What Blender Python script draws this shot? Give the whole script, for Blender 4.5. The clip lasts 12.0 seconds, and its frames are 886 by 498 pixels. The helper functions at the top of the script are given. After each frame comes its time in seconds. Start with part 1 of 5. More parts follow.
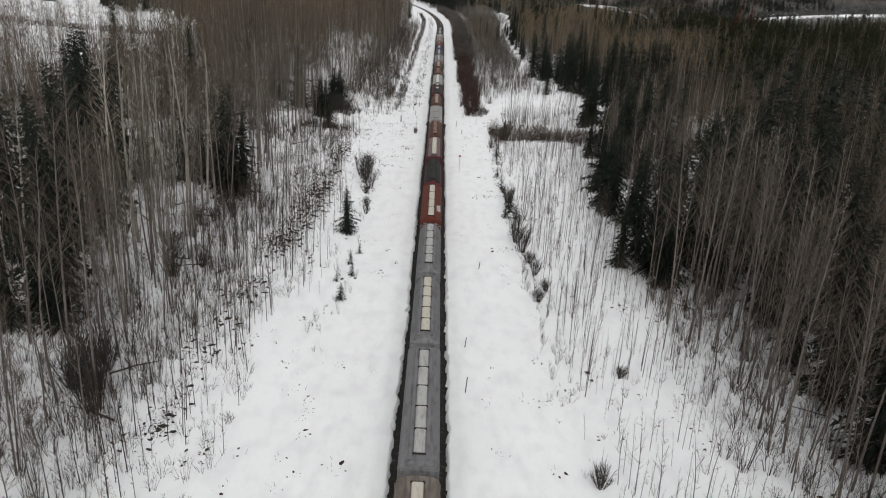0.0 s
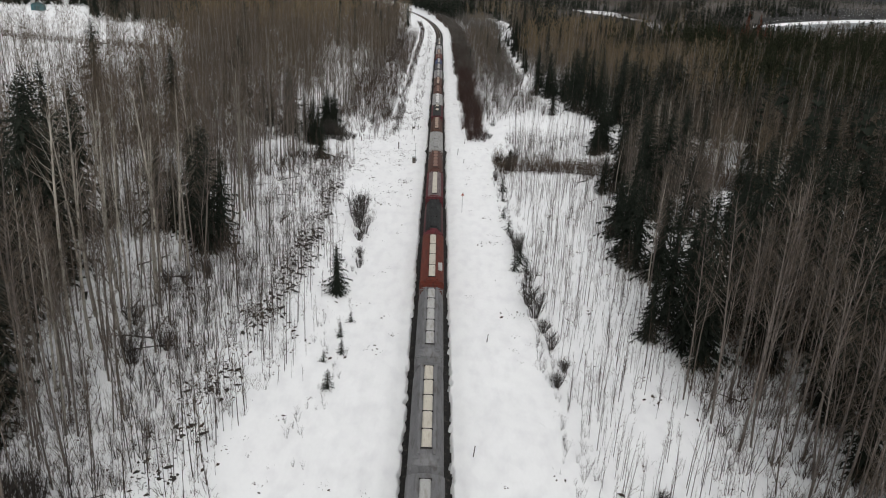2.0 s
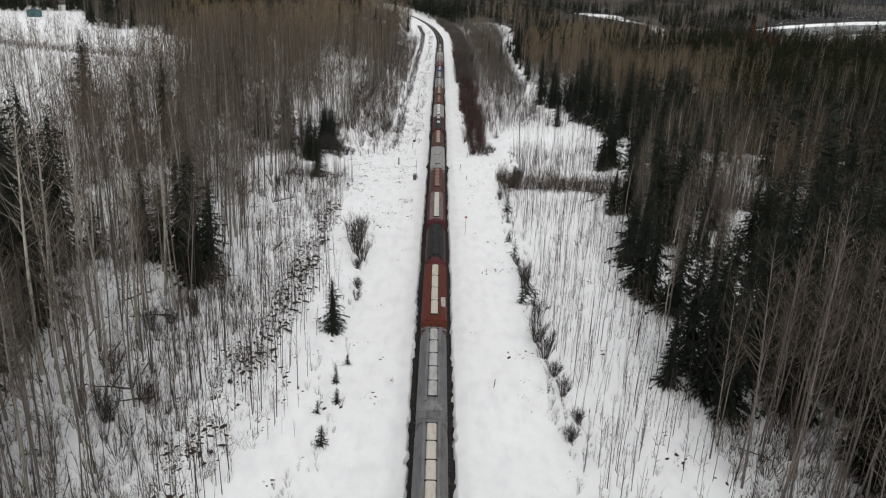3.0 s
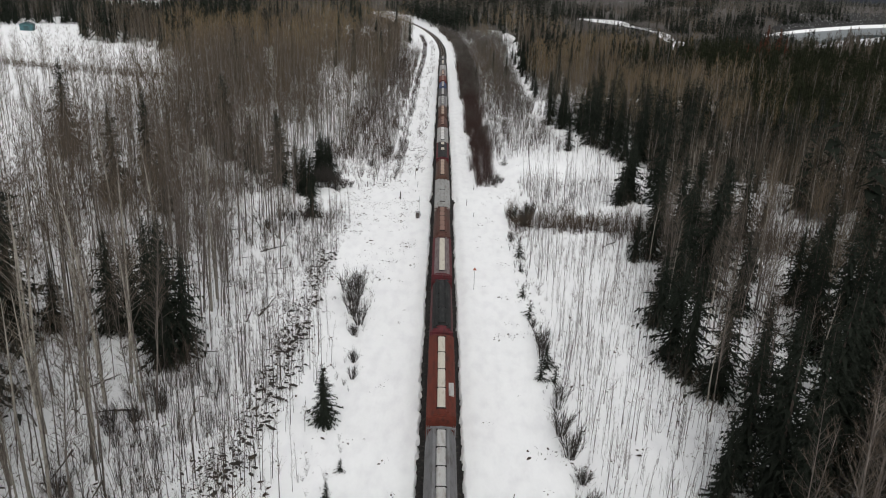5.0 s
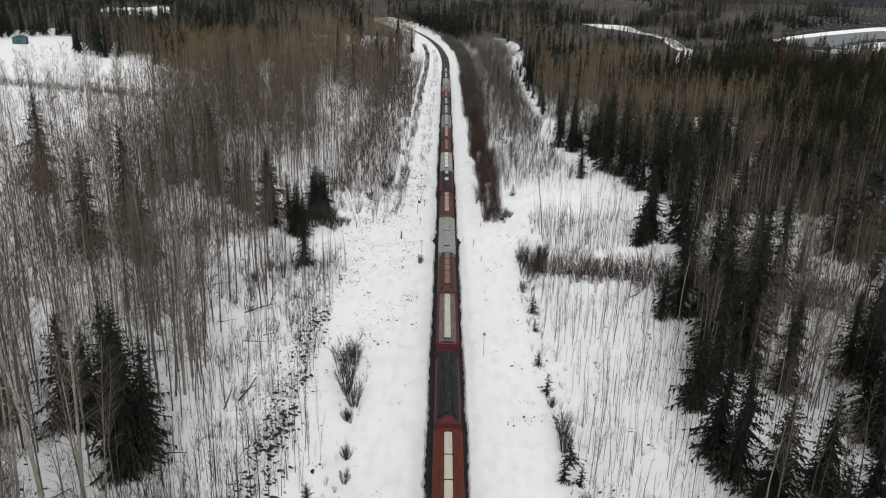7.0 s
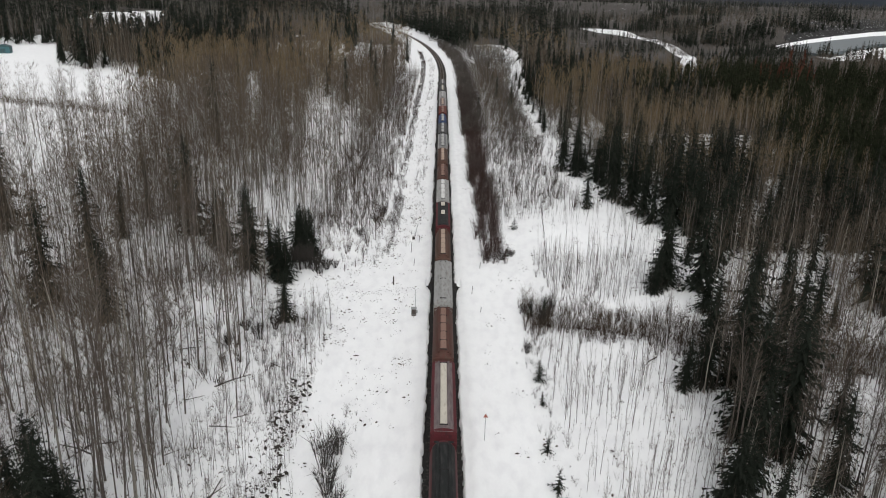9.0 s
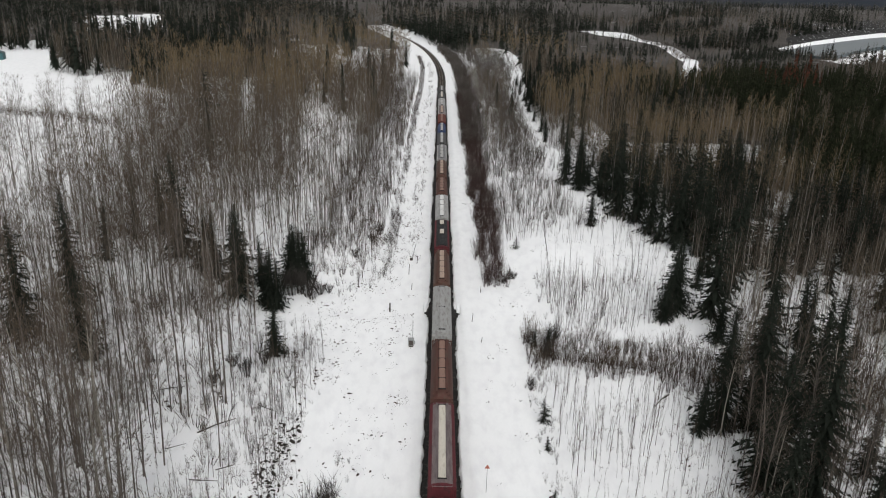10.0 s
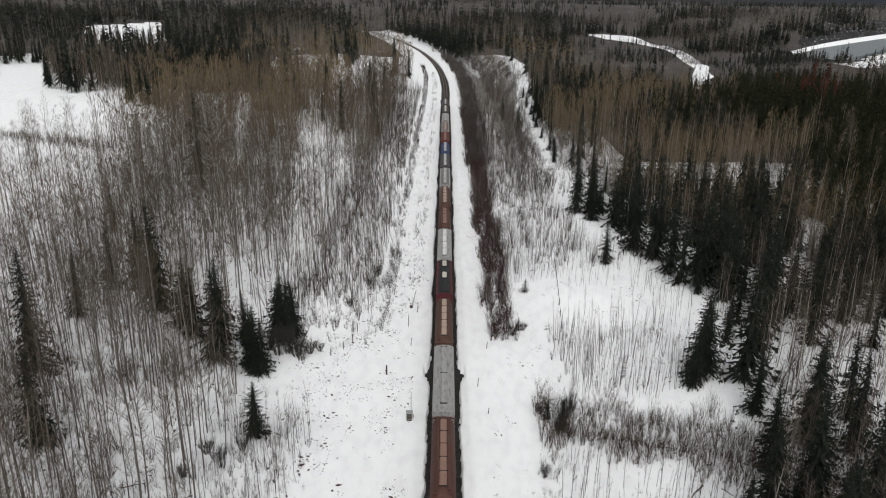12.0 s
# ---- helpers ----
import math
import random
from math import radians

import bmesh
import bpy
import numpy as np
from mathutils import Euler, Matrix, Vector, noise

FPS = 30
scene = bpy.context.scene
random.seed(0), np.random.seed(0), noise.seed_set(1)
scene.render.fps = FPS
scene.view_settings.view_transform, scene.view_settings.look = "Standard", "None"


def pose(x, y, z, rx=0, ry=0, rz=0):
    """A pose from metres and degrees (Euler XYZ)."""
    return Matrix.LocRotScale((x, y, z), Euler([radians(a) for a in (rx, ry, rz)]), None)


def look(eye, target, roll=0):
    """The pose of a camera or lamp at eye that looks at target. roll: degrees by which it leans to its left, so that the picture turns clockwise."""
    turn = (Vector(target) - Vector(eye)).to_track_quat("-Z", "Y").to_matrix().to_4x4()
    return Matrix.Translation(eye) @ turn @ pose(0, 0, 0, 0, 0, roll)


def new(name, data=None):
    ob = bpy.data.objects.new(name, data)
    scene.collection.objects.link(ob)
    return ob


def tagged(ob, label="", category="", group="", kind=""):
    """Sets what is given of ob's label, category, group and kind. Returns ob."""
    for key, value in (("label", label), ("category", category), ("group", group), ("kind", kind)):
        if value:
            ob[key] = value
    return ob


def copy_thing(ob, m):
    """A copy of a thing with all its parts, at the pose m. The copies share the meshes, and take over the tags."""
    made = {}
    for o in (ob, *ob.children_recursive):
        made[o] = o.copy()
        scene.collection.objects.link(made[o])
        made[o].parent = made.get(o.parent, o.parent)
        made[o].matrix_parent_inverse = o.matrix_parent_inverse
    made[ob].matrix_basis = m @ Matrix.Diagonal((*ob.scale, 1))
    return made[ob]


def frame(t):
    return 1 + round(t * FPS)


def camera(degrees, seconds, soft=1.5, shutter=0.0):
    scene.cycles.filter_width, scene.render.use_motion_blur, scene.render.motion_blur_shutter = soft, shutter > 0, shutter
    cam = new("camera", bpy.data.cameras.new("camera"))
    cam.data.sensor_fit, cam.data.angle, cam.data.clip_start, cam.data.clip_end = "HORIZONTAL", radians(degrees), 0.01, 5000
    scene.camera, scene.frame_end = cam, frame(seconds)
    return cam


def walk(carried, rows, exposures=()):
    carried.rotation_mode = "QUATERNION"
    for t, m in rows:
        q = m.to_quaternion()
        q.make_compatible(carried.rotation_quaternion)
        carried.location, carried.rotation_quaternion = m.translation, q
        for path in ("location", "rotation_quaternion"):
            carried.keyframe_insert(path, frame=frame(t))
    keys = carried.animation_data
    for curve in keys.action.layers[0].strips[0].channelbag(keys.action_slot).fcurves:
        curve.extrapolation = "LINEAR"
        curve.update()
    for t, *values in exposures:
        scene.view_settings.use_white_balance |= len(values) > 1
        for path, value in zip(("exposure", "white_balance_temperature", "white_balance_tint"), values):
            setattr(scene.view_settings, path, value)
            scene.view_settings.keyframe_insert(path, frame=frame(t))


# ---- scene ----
cam = camera(60.0, 12.0, soft=1.05)
# seconds, eye x, y, z, yaw to the left, pitch, roll
ROWS = [
    (0.0, 0.106, -7.270, 38.507, -1.021, -20.272, 3.030),
    (0.5, -0.041, -3.523, 39.241, -1.061, -20.192, 3.005),
    (1.0, -0.192, 0.226, 39.986, -1.092, -20.127, 3.056),
    (1.5, -0.345, 3.975, 40.740, -1.104, -20.075, 3.035),
    (2.0, -0.499, 7.726, 41.504, -1.095, -20.070, 2.932),
    (2.5, -0.651, 11.477, 42.278, -1.052, -20.001, 2.822),
    (3.0, -0.799, 15.230, 43.062, -1.009, -19.949, 2.718),
    (5.0, -1.309, 30.251, 46.299, -0.715, -19.741, 2.201),
    (5.5, -1.406, 34.009, 47.133, -0.612, -19.681, 2.056),
    (6.0, -1.487, 37.768, 47.977, -0.506, -19.629, 1.862),
    (6.5, -1.548, 41.528, 48.831, -0.465, -19.599, 1.798),
    (7.0, -1.589, 45.289, 49.696, -0.392, -19.573, 1.690),
    (9.0, -1.504, 60.343, 53.253, -0.615, -19.520, 1.671),
    (9.5, -1.411, 64.110, 54.167, -0.633, -19.499, 1.582),
    (10.0, -1.283, 67.877, 55.091, -0.598, -19.473, 1.507),
    (10.5, -1.121, 71.645, 56.025, -0.518, -19.457, 1.387),
    (11.0, -0.920, 75.415, 56.970, -0.413, -19.429, 1.188),
    (11.5, -0.681, 79.185, 57.924, -0.233, -19.428, 1.015),
    (12.0, -0.399, 82.957, 58.888, -0.022, -19.419, 0.760),
]


def flight(x, y, z, yaw, pitch, roll):
    a, b = radians(yaw), radians(pitch)
    way = Vector((-math.sin(a) * math.cos(b), math.cos(a) * math.cos(b), math.sin(b)))
    eye = Vector((x, y, z))
    return look(eye, eye + way * 10, roll)


walk(cam, [(t, flight(*r)) for t, *r in ROWS], [(0.0, 0.2), (4.0, 0.26), (12.0, 0.28)])

# ---- world and sun: bright overcast ----
ELEV, AZIM = radians(42), radians(175)
world = bpy.data.worlds.new("overcast_sky")
scene.world = world
world.use_nodes = True
wn, wl = world.node_tree.nodes, world.node_tree.links
sky = wn.new("ShaderNodeTexSky")
sky.sky_type, sky.sun_disc = "NISHITA", False
sky.sun_elevation, sky.sun_rotation = ELEV, AZIM
sky.dust_density = 3.0
pale = wn.new("ShaderNodeHueSaturation")
pale.inputs["Saturation"].default_value = 0.06
wl.new(sky.outputs[0], pale.inputs["Color"])
wl.new(pale.outputs[0], wn["Background"].inputs["Color"])
wn["Background"].inputs["Strength"].default_value = 0.143
sun_data = bpy.data.lights.new("sun", "SUN")
sun_data.energy, sun_data.angle, sun_data.color = 0.6, radians(40), (1.0, 0.97, 0.93)
sun = new("sun", sun_data)
sun.matrix_world = look((0, 0, 100), (-math.sin(AZIM) * math.cos(ELEV), -math.cos(AZIM) * math.cos(ELEV), 100 - math.sin(ELEV)))

# ---- materials ----
def mat(name, col, rough=0.8, metal=0.0, vary=0.25, scale=1.0, bump=0.0, other=None, amount=0.5, edge=0.12, rnd="", rndamt=0.25, spec=0.3, stretch=None, thin=False):
    """Base colour with grain and a second, larger stain; rnd: object or island variation."""
    m = bpy.data.materials.new(name)
    m.use_nodes = True
    n, l = m.node_tree.nodes, m.node_tree.links
    b = n["Principled BSDF"]
    b.inputs["Roughness"].default_value, b.inputs["Metallic"].default_value = rough, metal
    b.inputs["Specular IOR Level"].default_value = spec
    geo = n.new("ShaderNodeTexCoord")
    src = geo.outputs["Object"]
    if stretch:
        mp = n.new("ShaderNodeMapping")
        mp.inputs["Scale"].default_value = stretch
        l.new(src, mp.inputs["Vector"])
        src = mp.outputs[0]

    def noise_tex(s, detail=4.0):
        t = n.new("ShaderNodeTexNoise")
        t.inputs["Scale"].default_value, t.inputs["Detail"].default_value = s, detail
        l.new(src, t.inputs["Vector"])
        return t

    def math_node(op, a, bb):
        k = n.new("ShaderNodeMath")
        k.operation = op
        for i, v in enumerate((a, bb)):
            if isinstance(v, (int, float)):
                k.inputs[i].default_value = v
            else:
                l.new(v, k.inputs[i])
        return k.outputs[0]

    fine, wide = noise_tex(9.0 * scale), noise_tex(0.8 * scale, 6.0)
    f = math_node("ADD", math_node("MULTIPLY", math_node("SUBTRACT", fine.outputs["Fac"], 0.5), 1.2 * vary),
                  math_node("MULTIPLY", math_node("SUBTRACT", wide.outputs["Fac"], 0.5), 1.6 * vary))
    f = math_node("ADD", f, 1.0)
    if rnd:
        if rnd == "object":
            o = n.new("ShaderNodeObjectInfo").outputs["Random"]
        else:
            o = n.new("ShaderNodeNewGeometry").outputs["Random Per Island"]
        f = math_node("MULTIPLY", f, math_node("ADD", math_node("MULTIPLY", o, 2 * rndamt), 1 - rndamt))
    base = n.new("ShaderNodeRGB")
    base.outputs[0].default_value = (*col, 1)
    colour = base.outputs[0]
    if other:
        mix = n.new("ShaderNodeMixRGB")
        ramp = n.new("ShaderNodeMapRange")
        ramp.inputs["From Min"].default_value, ramp.inputs["From Max"].default_value = 1 - amount - edge, 1 - amount + edge
        st = noise_tex(1.7 * scale, 8.0)
        l.new(st.outputs["Fac"], ramp.inputs["Value"])
        l.new(ramp.outputs[0], mix.inputs[0])
        l.new(colour, mix.inputs[1])
        mix.inputs[2].default_value = (*other, 1)
        colour = mix.outputs[0]
    vm = n.new("ShaderNodeVectorMath")
    vm.operation = "SCALE"
    l.new(colour, vm.inputs[0])
    l.new(f, vm.inputs["Scale"])
    l.new(vm.outputs[0], b.inputs["Base Color"])
    if thin:
        # thin twigs and needles pass light on from both sides
        d, tr, mx = n.new("ShaderNodeBsdfDiffuse"), n.new("ShaderNodeBsdfTranslucent"), n.new("ShaderNodeMixShader")
        mx.inputs[0].default_value = 0.5
        for k, sh in ((1, d), (2, tr)):
            l.new(vm.outputs[0], sh.inputs["Color"])
            l.new(sh.outputs[0], mx.inputs[k])
        l.new(mx.outputs[0], n["Material Output"].inputs["Surface"])
    if bump:
        bp = n.new("ShaderNodeBump")
        bp.inputs["Strength"].default_value, bp.inputs["Distance"].default_value = bump, 0.05
        l.new(fine.outputs["Fac"], bp.inputs["Height"])
        l.new(bp.outputs[0], b.inputs["Normal"])
    return m


M_snow = mat("snow", (0.82, 0.83, 0.835), 0.65, vary=0.05, scale=0.3, bump=0.2, other=(0.745, 0.752, 0.765), amount=0.4, edge=0.14, spec=0.2, stretch=(1.3, 0.6, 1.3))
M_ballast = mat("ballast", (0.02, 0.019, 0.018), 0.95, vary=0.6, scale=1.2, bump=0.8, other=(0.09, 0.08, 0.07), amount=0.35)
M_steel = mat("rail_steel", (0.22, 0.2, 0.19), 0.45, 0.8, vary=0.2, scale=2, other=(0.15, 0.07, 0.04), amount=0.4)
M_tie = mat("creosoted_tie", (0.05, 0.04, 0.033), 0.9, vary=0.4, scale=1, rnd="object")
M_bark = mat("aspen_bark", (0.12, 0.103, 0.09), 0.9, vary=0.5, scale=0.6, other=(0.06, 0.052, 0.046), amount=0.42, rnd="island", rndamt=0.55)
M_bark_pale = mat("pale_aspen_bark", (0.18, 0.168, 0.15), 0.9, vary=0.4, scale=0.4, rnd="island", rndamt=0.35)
M_bark_old = mat("old_aspen_bark", (0.27, 0.25, 0.215), 0.9, vary=0.4, scale=0.5, other=(0.1, 0.09, 0.08), amount=0.36, rnd="object", rndamt=0.25)
M_bark_dark = mat("grey_bark", (0.05, 0.041, 0.036), 0.95, vary=0.5, scale=0.8, rnd="island", rndamt=0.3)
M_twig = mat("bare_twigs", (0.094, 0.076, 0.059), 0.95, vary=0.25, scale=0.025, other=(0.115, 0.09, 0.06), amount=0.42, edge=0.1, rnd="island", rndamt=0.15, thin=True)
M_tan = mat("budding_tan_twigs", (0.16, 0.122, 0.074), 0.95, vary=0.25, scale=0.03, other=(0.14, 0.11, 0.072), amount=0.4, rnd="island", rndamt=0.15, thin=True)
M_grey_twig = mat("grey_bare_twigs", (0.115, 0.108, 0.098), 0.95, vary=0.3, scale=0.02, other=(0.075, 0.068, 0.06), amount=0.45, rnd="island", rndamt=0.2, thin=True)
M_willow = mat("red_willow_twigs", (0.06, 0.04, 0.035), 0.95, vary=0.3, scale=0.1, rnd="island", rndamt=0.22, thin=True)
M_brush = mat("dark_brush_twigs", (0.06, 0.044, 0.037), 0.95, vary=0.3, scale=0.2, rnd="island", rndamt=0.22, thin=True)
M_bush = mat("bush_twigs", (0.034, 0.03, 0.026), 0.95, vary=0.3, scale=0.3, rnd="island", rndamt=0.3)
M_needle = mat("spruce_needles", (0.029, 0.034, 0.027), 0.85, vary=0.4, scale=0.4, rnd="island", rndamt=0.22, thin=True)
M_pine = mat("pine_needles", (0.027, 0.031, 0.018), 0.85, vary=0.4, scale=0.3, rnd="island", rndamt=0.22, thin=True)
M_redpine = mat("dying_red_needles", (0.085, 0.036, 0.024), 0.9, vary=0.4, scale=0.3, rnd="island", rndamt=0.22, thin=True)
M_trunk = mat("spruce_bark", (0.06, 0.048, 0.04), 0.95, vary=0.4, scale=1.0)
M_log = mat("weathered_log", (0.075, 0.066, 0.058), 0.95, vary=0.4, scale=1.0, rnd="object")
M_water = mat("river_water", (0.05, 0.068, 0.075), 0.35, vary=0.2, scale=0.05, spec=0.2)
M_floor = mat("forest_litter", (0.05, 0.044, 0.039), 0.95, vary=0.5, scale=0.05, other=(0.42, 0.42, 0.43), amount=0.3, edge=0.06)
M_hill = mat("far_forest", (0.008, 0.012, 0.019), 0.95, vary=0.6, scale=0.02, other=(0.012, 0.016, 0.022), amount=0.4)
M_galv = mat("galvanised_grey", (0.3, 0.31, 0.31), 0.55, 0.4, vary=0.2, scale=3)
M_post = mat("dark_post", (0.06, 0.05, 0.045), 0.9, vary=0.4, scale=3)
M_sign = mat("faded_red_sign", (0.30, 0.10, 0.07), 0.6, vary=0.2, scale=4)
M_iron = mat("black_underframe", (0.022, 0.02, 0.02), 0.85, 0.2, vary=0.5, scale=2, other=(0.06, 0.04, 0.03), amount=0.35)
M_bluff = mat("rocky_slope", (0.012, 0.0115, 0.011), 0.95, vary=0.6, scale=0.2, other=(0.62, 0.63, 0.64), amount=0.34, edge=0.03)
M_teal = mat("teal_sheet_metal", (0.03, 0.085, 0.095), 0.55, vary=0.15, scale=0.6)
M_teal_roof = mat("dark_teal_roof", (0.02, 0.05, 0.055), 0.5, vary=0.2, scale=0.6)

# ---- small building kit ----


def vnoise(x, y, size, seed=0):
    """Smooth value noise, 0 to 1, in cells of that size."""
    g = np.random.default_rng(seed + 100).random((97, 97))
    px, py = np.asarray(x) / size + 1000.3, np.asarray(y) / size + 1000.7
    ix, iy = np.floor(px).astype(int), np.floor(py).astype(int)
    fx, fy = px - ix, py - iy
    fx, fy = fx * fx * (3 - 2 * fx), fy * fy * (3 - 2 * fy)
    a, b = g[ix % 97, iy % 97], g[(ix + 1) % 97, iy % 97]
    c, d = g[ix % 97, (iy + 1) % 97], g[(ix + 1) % 97, (iy + 1) % 97]
    return (a * (1 - fx) + b * fx) * (1 - fy) + (c * (1 - fx) + d * fx) * fy


def ramp(v, a, b):
    s = np.clip((np.asarray(v, float) - a) / (b - a), 0, 1)
    return s * s * (3 - 2 * s)


def mesh_np(name, verts, tris, mats, mat_index=None, smooth=False):
    verts, tris = np.asarray(verts, np.float32), np.asarray(tris, np.int32)
    me = bpy.data.meshes.new(name)
    me.vertices.add(len(verts))
    me.vertices.foreach_set("co", verts.ravel())
    k = tris.shape[1]
    me.loops.add(tris.size)
    me.loops.foreach_set("vertex_index", tris.ravel())
    me.polygons.add(len(tris))
    me.polygons.foreach_set("loop_start", np.arange(0, tris.size, k, dtype=np.int32))
    me.polygons.foreach_set("loop_total", np.full(len(tris), k, np.int32))
    for m in mats:
        me.materials.append(m)
    if mat_index is not None:
        me.polygons.foreach_set("material_index", np.asarray(mat_index, np.int32))
    if smooth:
        me.polygons.foreach_set("use_smooth", np.ones(len(tris), bool))
    me.update(calc_edges=True)
    return me


def part(name, bm, material, parent, label=""):
    """Links a bmesh as one mesh object under a thing or a part."""
    me = bpy.data.meshes.new(name)
    bm.to_mesh(me)
    bm.free()
    me.materials.append(material)
    ob = new(name, me)
    ob.parent = parent
    return tagged(ob, label)


def box(bm, x0, x1, y0, y1, z0, z1):
    v = [bm.verts.new((x, y, z)) for z in (z0, z1) for y in (y0, y1) for x in (x0, x1)]
    for f in ((0, 2, 3, 1), (4, 5, 7, 6), (0, 1, 5, 4), (2, 6, 7, 3), (0, 4, 6, 2), (1, 3, 7, 5)):
        bm.faces.new([v[i] for i in f])
    return bm


def box_bm(*a):
    return box(bmesh.new(), *a)


def bevel(bm, r, seg=2):
    bmesh.ops.bevel(bm, geom=list(bm.edges), offset=r, segments=seg, affect="EDGES", profile=0.5)
    return bm


def loft(sections, close=True):
    """A skin over rings of points; the ends are capped."""
    bm = bmesh.new()
    rings = [[bm.verts.new(p) for p in s] for s in sections]
    n = len(rings[0])
    for a, b in zip(rings, rings[1:]):
        for i in range(n):
            bm.faces.new((a[i], a[(i + 1) % n], b[(i + 1) % n], b[i]))
    bm.faces.new(rings[0][::-1])
    bm.faces.new(rings[-1])
    bmesh.ops.recalc_face_normals(bm, faces=list(bm.faces))
    return bm


def rod(bm, a, b, r, sides=6, r2=None):
    a, b = Vector(a), Vector(b)
    q = (b - a).to_track_quat("Z", "Y").to_matrix()
    r2 = r if r2 is None else r2
    lo = [bm.verts.new(a + q @ Vector((r * math.cos(2 * math.pi * i / sides), r * math.sin(2 * math.pi * i / sides), 0))) for i in range(sides)]
    hi = [bm.verts.new(b + q @ Vector((r2 * math.cos(2 * math.pi * i / sides), r2 * math.sin(2 * math.pi * i / sides), 0))) for i in range(sides)]
    for i in range(sides):
        bm.faces.new((lo[i], lo[(i + 1) % sides], hi[(i + 1) % sides], hi[i]))
    bm.faces.new(lo[::-1])
    bm.faces.new(hi)
    return bm


# ---- the lie of the land ----
CURVE_Y, CURVE_R = 510.0, 1460.0


def track_x(y):
    """The track's centre line: straight, then a long bend to the left."""
    y = np.asarray(y, float)
    d = np.clip(y - CURVE_Y, 0, 620)
    bend = CURVE_R - np.sqrt(CURVE_R ** 2 - d ** 2)
    slope = 620 / math.sqrt(CURVE_R ** 2 - 620 ** 2)
    return -bend - slope * np.clip(y - CURVE_Y - 620, 0, None)


def inside(x, y, poly):
    x, y = np.asarray(x, float), np.asarray(y, float)
    hit = np.zeros(x.shape, bool)
    for (ax, ay), (bx, by) in zip(poly, poly[1:] + poly[:1]):
        c = (ay > y) != (by > y)
        with np.errstate(divide="ignore", invalid="ignore"):
            hit ^= c & (x < (bx - ax) * (y - ay) / (by - ay + 1e-9) + ax)
    return hit


FIELD = [(-480, 322), (-190, 326), (-140, 318), (-116, 322), (-112, 405), (-125, 417), (-168, 450), (-200, 474), (-215, 500), (-258, 590), (-275, 592), (-290, 548), (-480, 600)]
FIELD_FAR = [(-411, 985), (-353, 1090), (-246, 770), (-307, 752)]
TRAIL = [(150, 960), (177, 972), (195, 924), (201, 828), (203, 775), (195, 700), (186, 650), (177, 608), (165, 567), (151, 527), (141, 516), (133, 515), (150, 560), (168, 612), (181, 690), (190, 770), (178, 850), (162, 880)]
# river: far water line, foot and crown of the bluff, near water line, gravel bar
WATER_FAR = [(283, 726), (335, 793), (389, 852), (475, 942), (640, 1075), (900, 1190)]
CREST = [(285, 740), (353, 828), (417, 902), (513, 1005), (660, 1125), (900, 1245)]
BLUFF_X, BLUFF_Y = [c[0] for c in CREST], [c[1] for c in CREST]
NEAR = [(284, 712), (292, 690), (300, 682), (308, 690), (340, 726), (382, 779), (420, 818), (560, 850), (900, 900)]
RIVER = WATER_FAR + NEAR[::-1]
BANK = WATER_FAR + [(x - 6, y + 12) for x, y in CREST[::-1]]
BAR = [(297, 661), (308, 690), (340, 726), (382, 779), (420, 818), (520, 800), (400, 700), (322, 655), (292, 640)]


def bluff(x, y):
    """Rise of the wooded plateau behind the river."""
    d = (y - np.interp(x, BLUFF_X, BLUFF_Y)) * 0.7
    return 13 * ramp(d, 2, 34) * ramp(x, 255, 300) * (1 - ramp(y, 1500, 2200))


def land(x, y):
    """Height of the snow."""
    x, y = np.asarray(x, float), np.asarray(y, float)
    u = x - track_x(y)
    z = 2.4 * ramp(-u, 12, 22) + 1.0 * ramp(-u, 25, 60) + 1.9 * ramp(u, 14, 24) + 0.7 * ramp(u, 28, 60)
    z = z * (1 - 0.85 * ramp(y, 164, 179) * (1 - ramp(y, 200, 219)) * (np.abs(u) < 34))
    z = z + (vnoise(x, y, 7.0, 1) - 0.5) * 0.22 * ramp(np.abs(u), 3, 9) + (vnoise(0.8 * x + 0.6 * y, 0.8 * y - 0.6 * x, 2.3, 2) - 0.5) * 0.07 + (vnoise(0.6 * x - 0.8 * y, 0.6 * y + 0.8 * x, 0.9, 3) - 0.5) * 0.07
    z = z + (vnoise(x, y, 60.0, 4) - 0.5) * 2.5 * ramp(np.abs(u), 30, 90)
    # ploughed bank beside the rails, old wheel marks along the strip
    z = z + 0.16 * np.exp(-((np.abs(u) - 3.9) / 0.7) ** 2) * (0.6 + 0.8 * vnoise(x, y, 3.0, 5))
    z = z - 0.07 * np.exp(-((u + 6.2) / 0.35) ** 2) - 0.07 * np.exp(-((u + 8.0) / 0.35) ** 2) - 0.05 * np.exp(-((u - 6.0) / 0.4) ** 2)
    z = z + (vnoise(x, 0.6 * y, 1.1, 6) - 0.5) * 0.16 * ramp(np.abs(u), 3.0, 4.5) * (1 - ramp(np.abs(u), 7.5, 11))
    # creek
    cy = 172.3 - (u - 24) * 0.45
    z = z - 0.7 * np.exp(-((y - cy) / 1.3) ** 2) * ramp(u, 13, 18) * (1 - ramp(u, 70, 90))
    # river valley
    z = z - 3.5 * inside(x, y, RIVER) + bluff(x, y)
    return z

# ---- ground: one sheet, fine beside the track ----
def spaced(stops):
    """Lines from (start, step) stops; the last entry is the end."""
    out = []
    for (a, s), (b, _) in zip(stops, stops[1:]):
        n = max(1, round((b - a) / s))
        out += list(np.linspace(a, b, n, endpoint=False))
    return np.array(out + [stops[-1][0]])


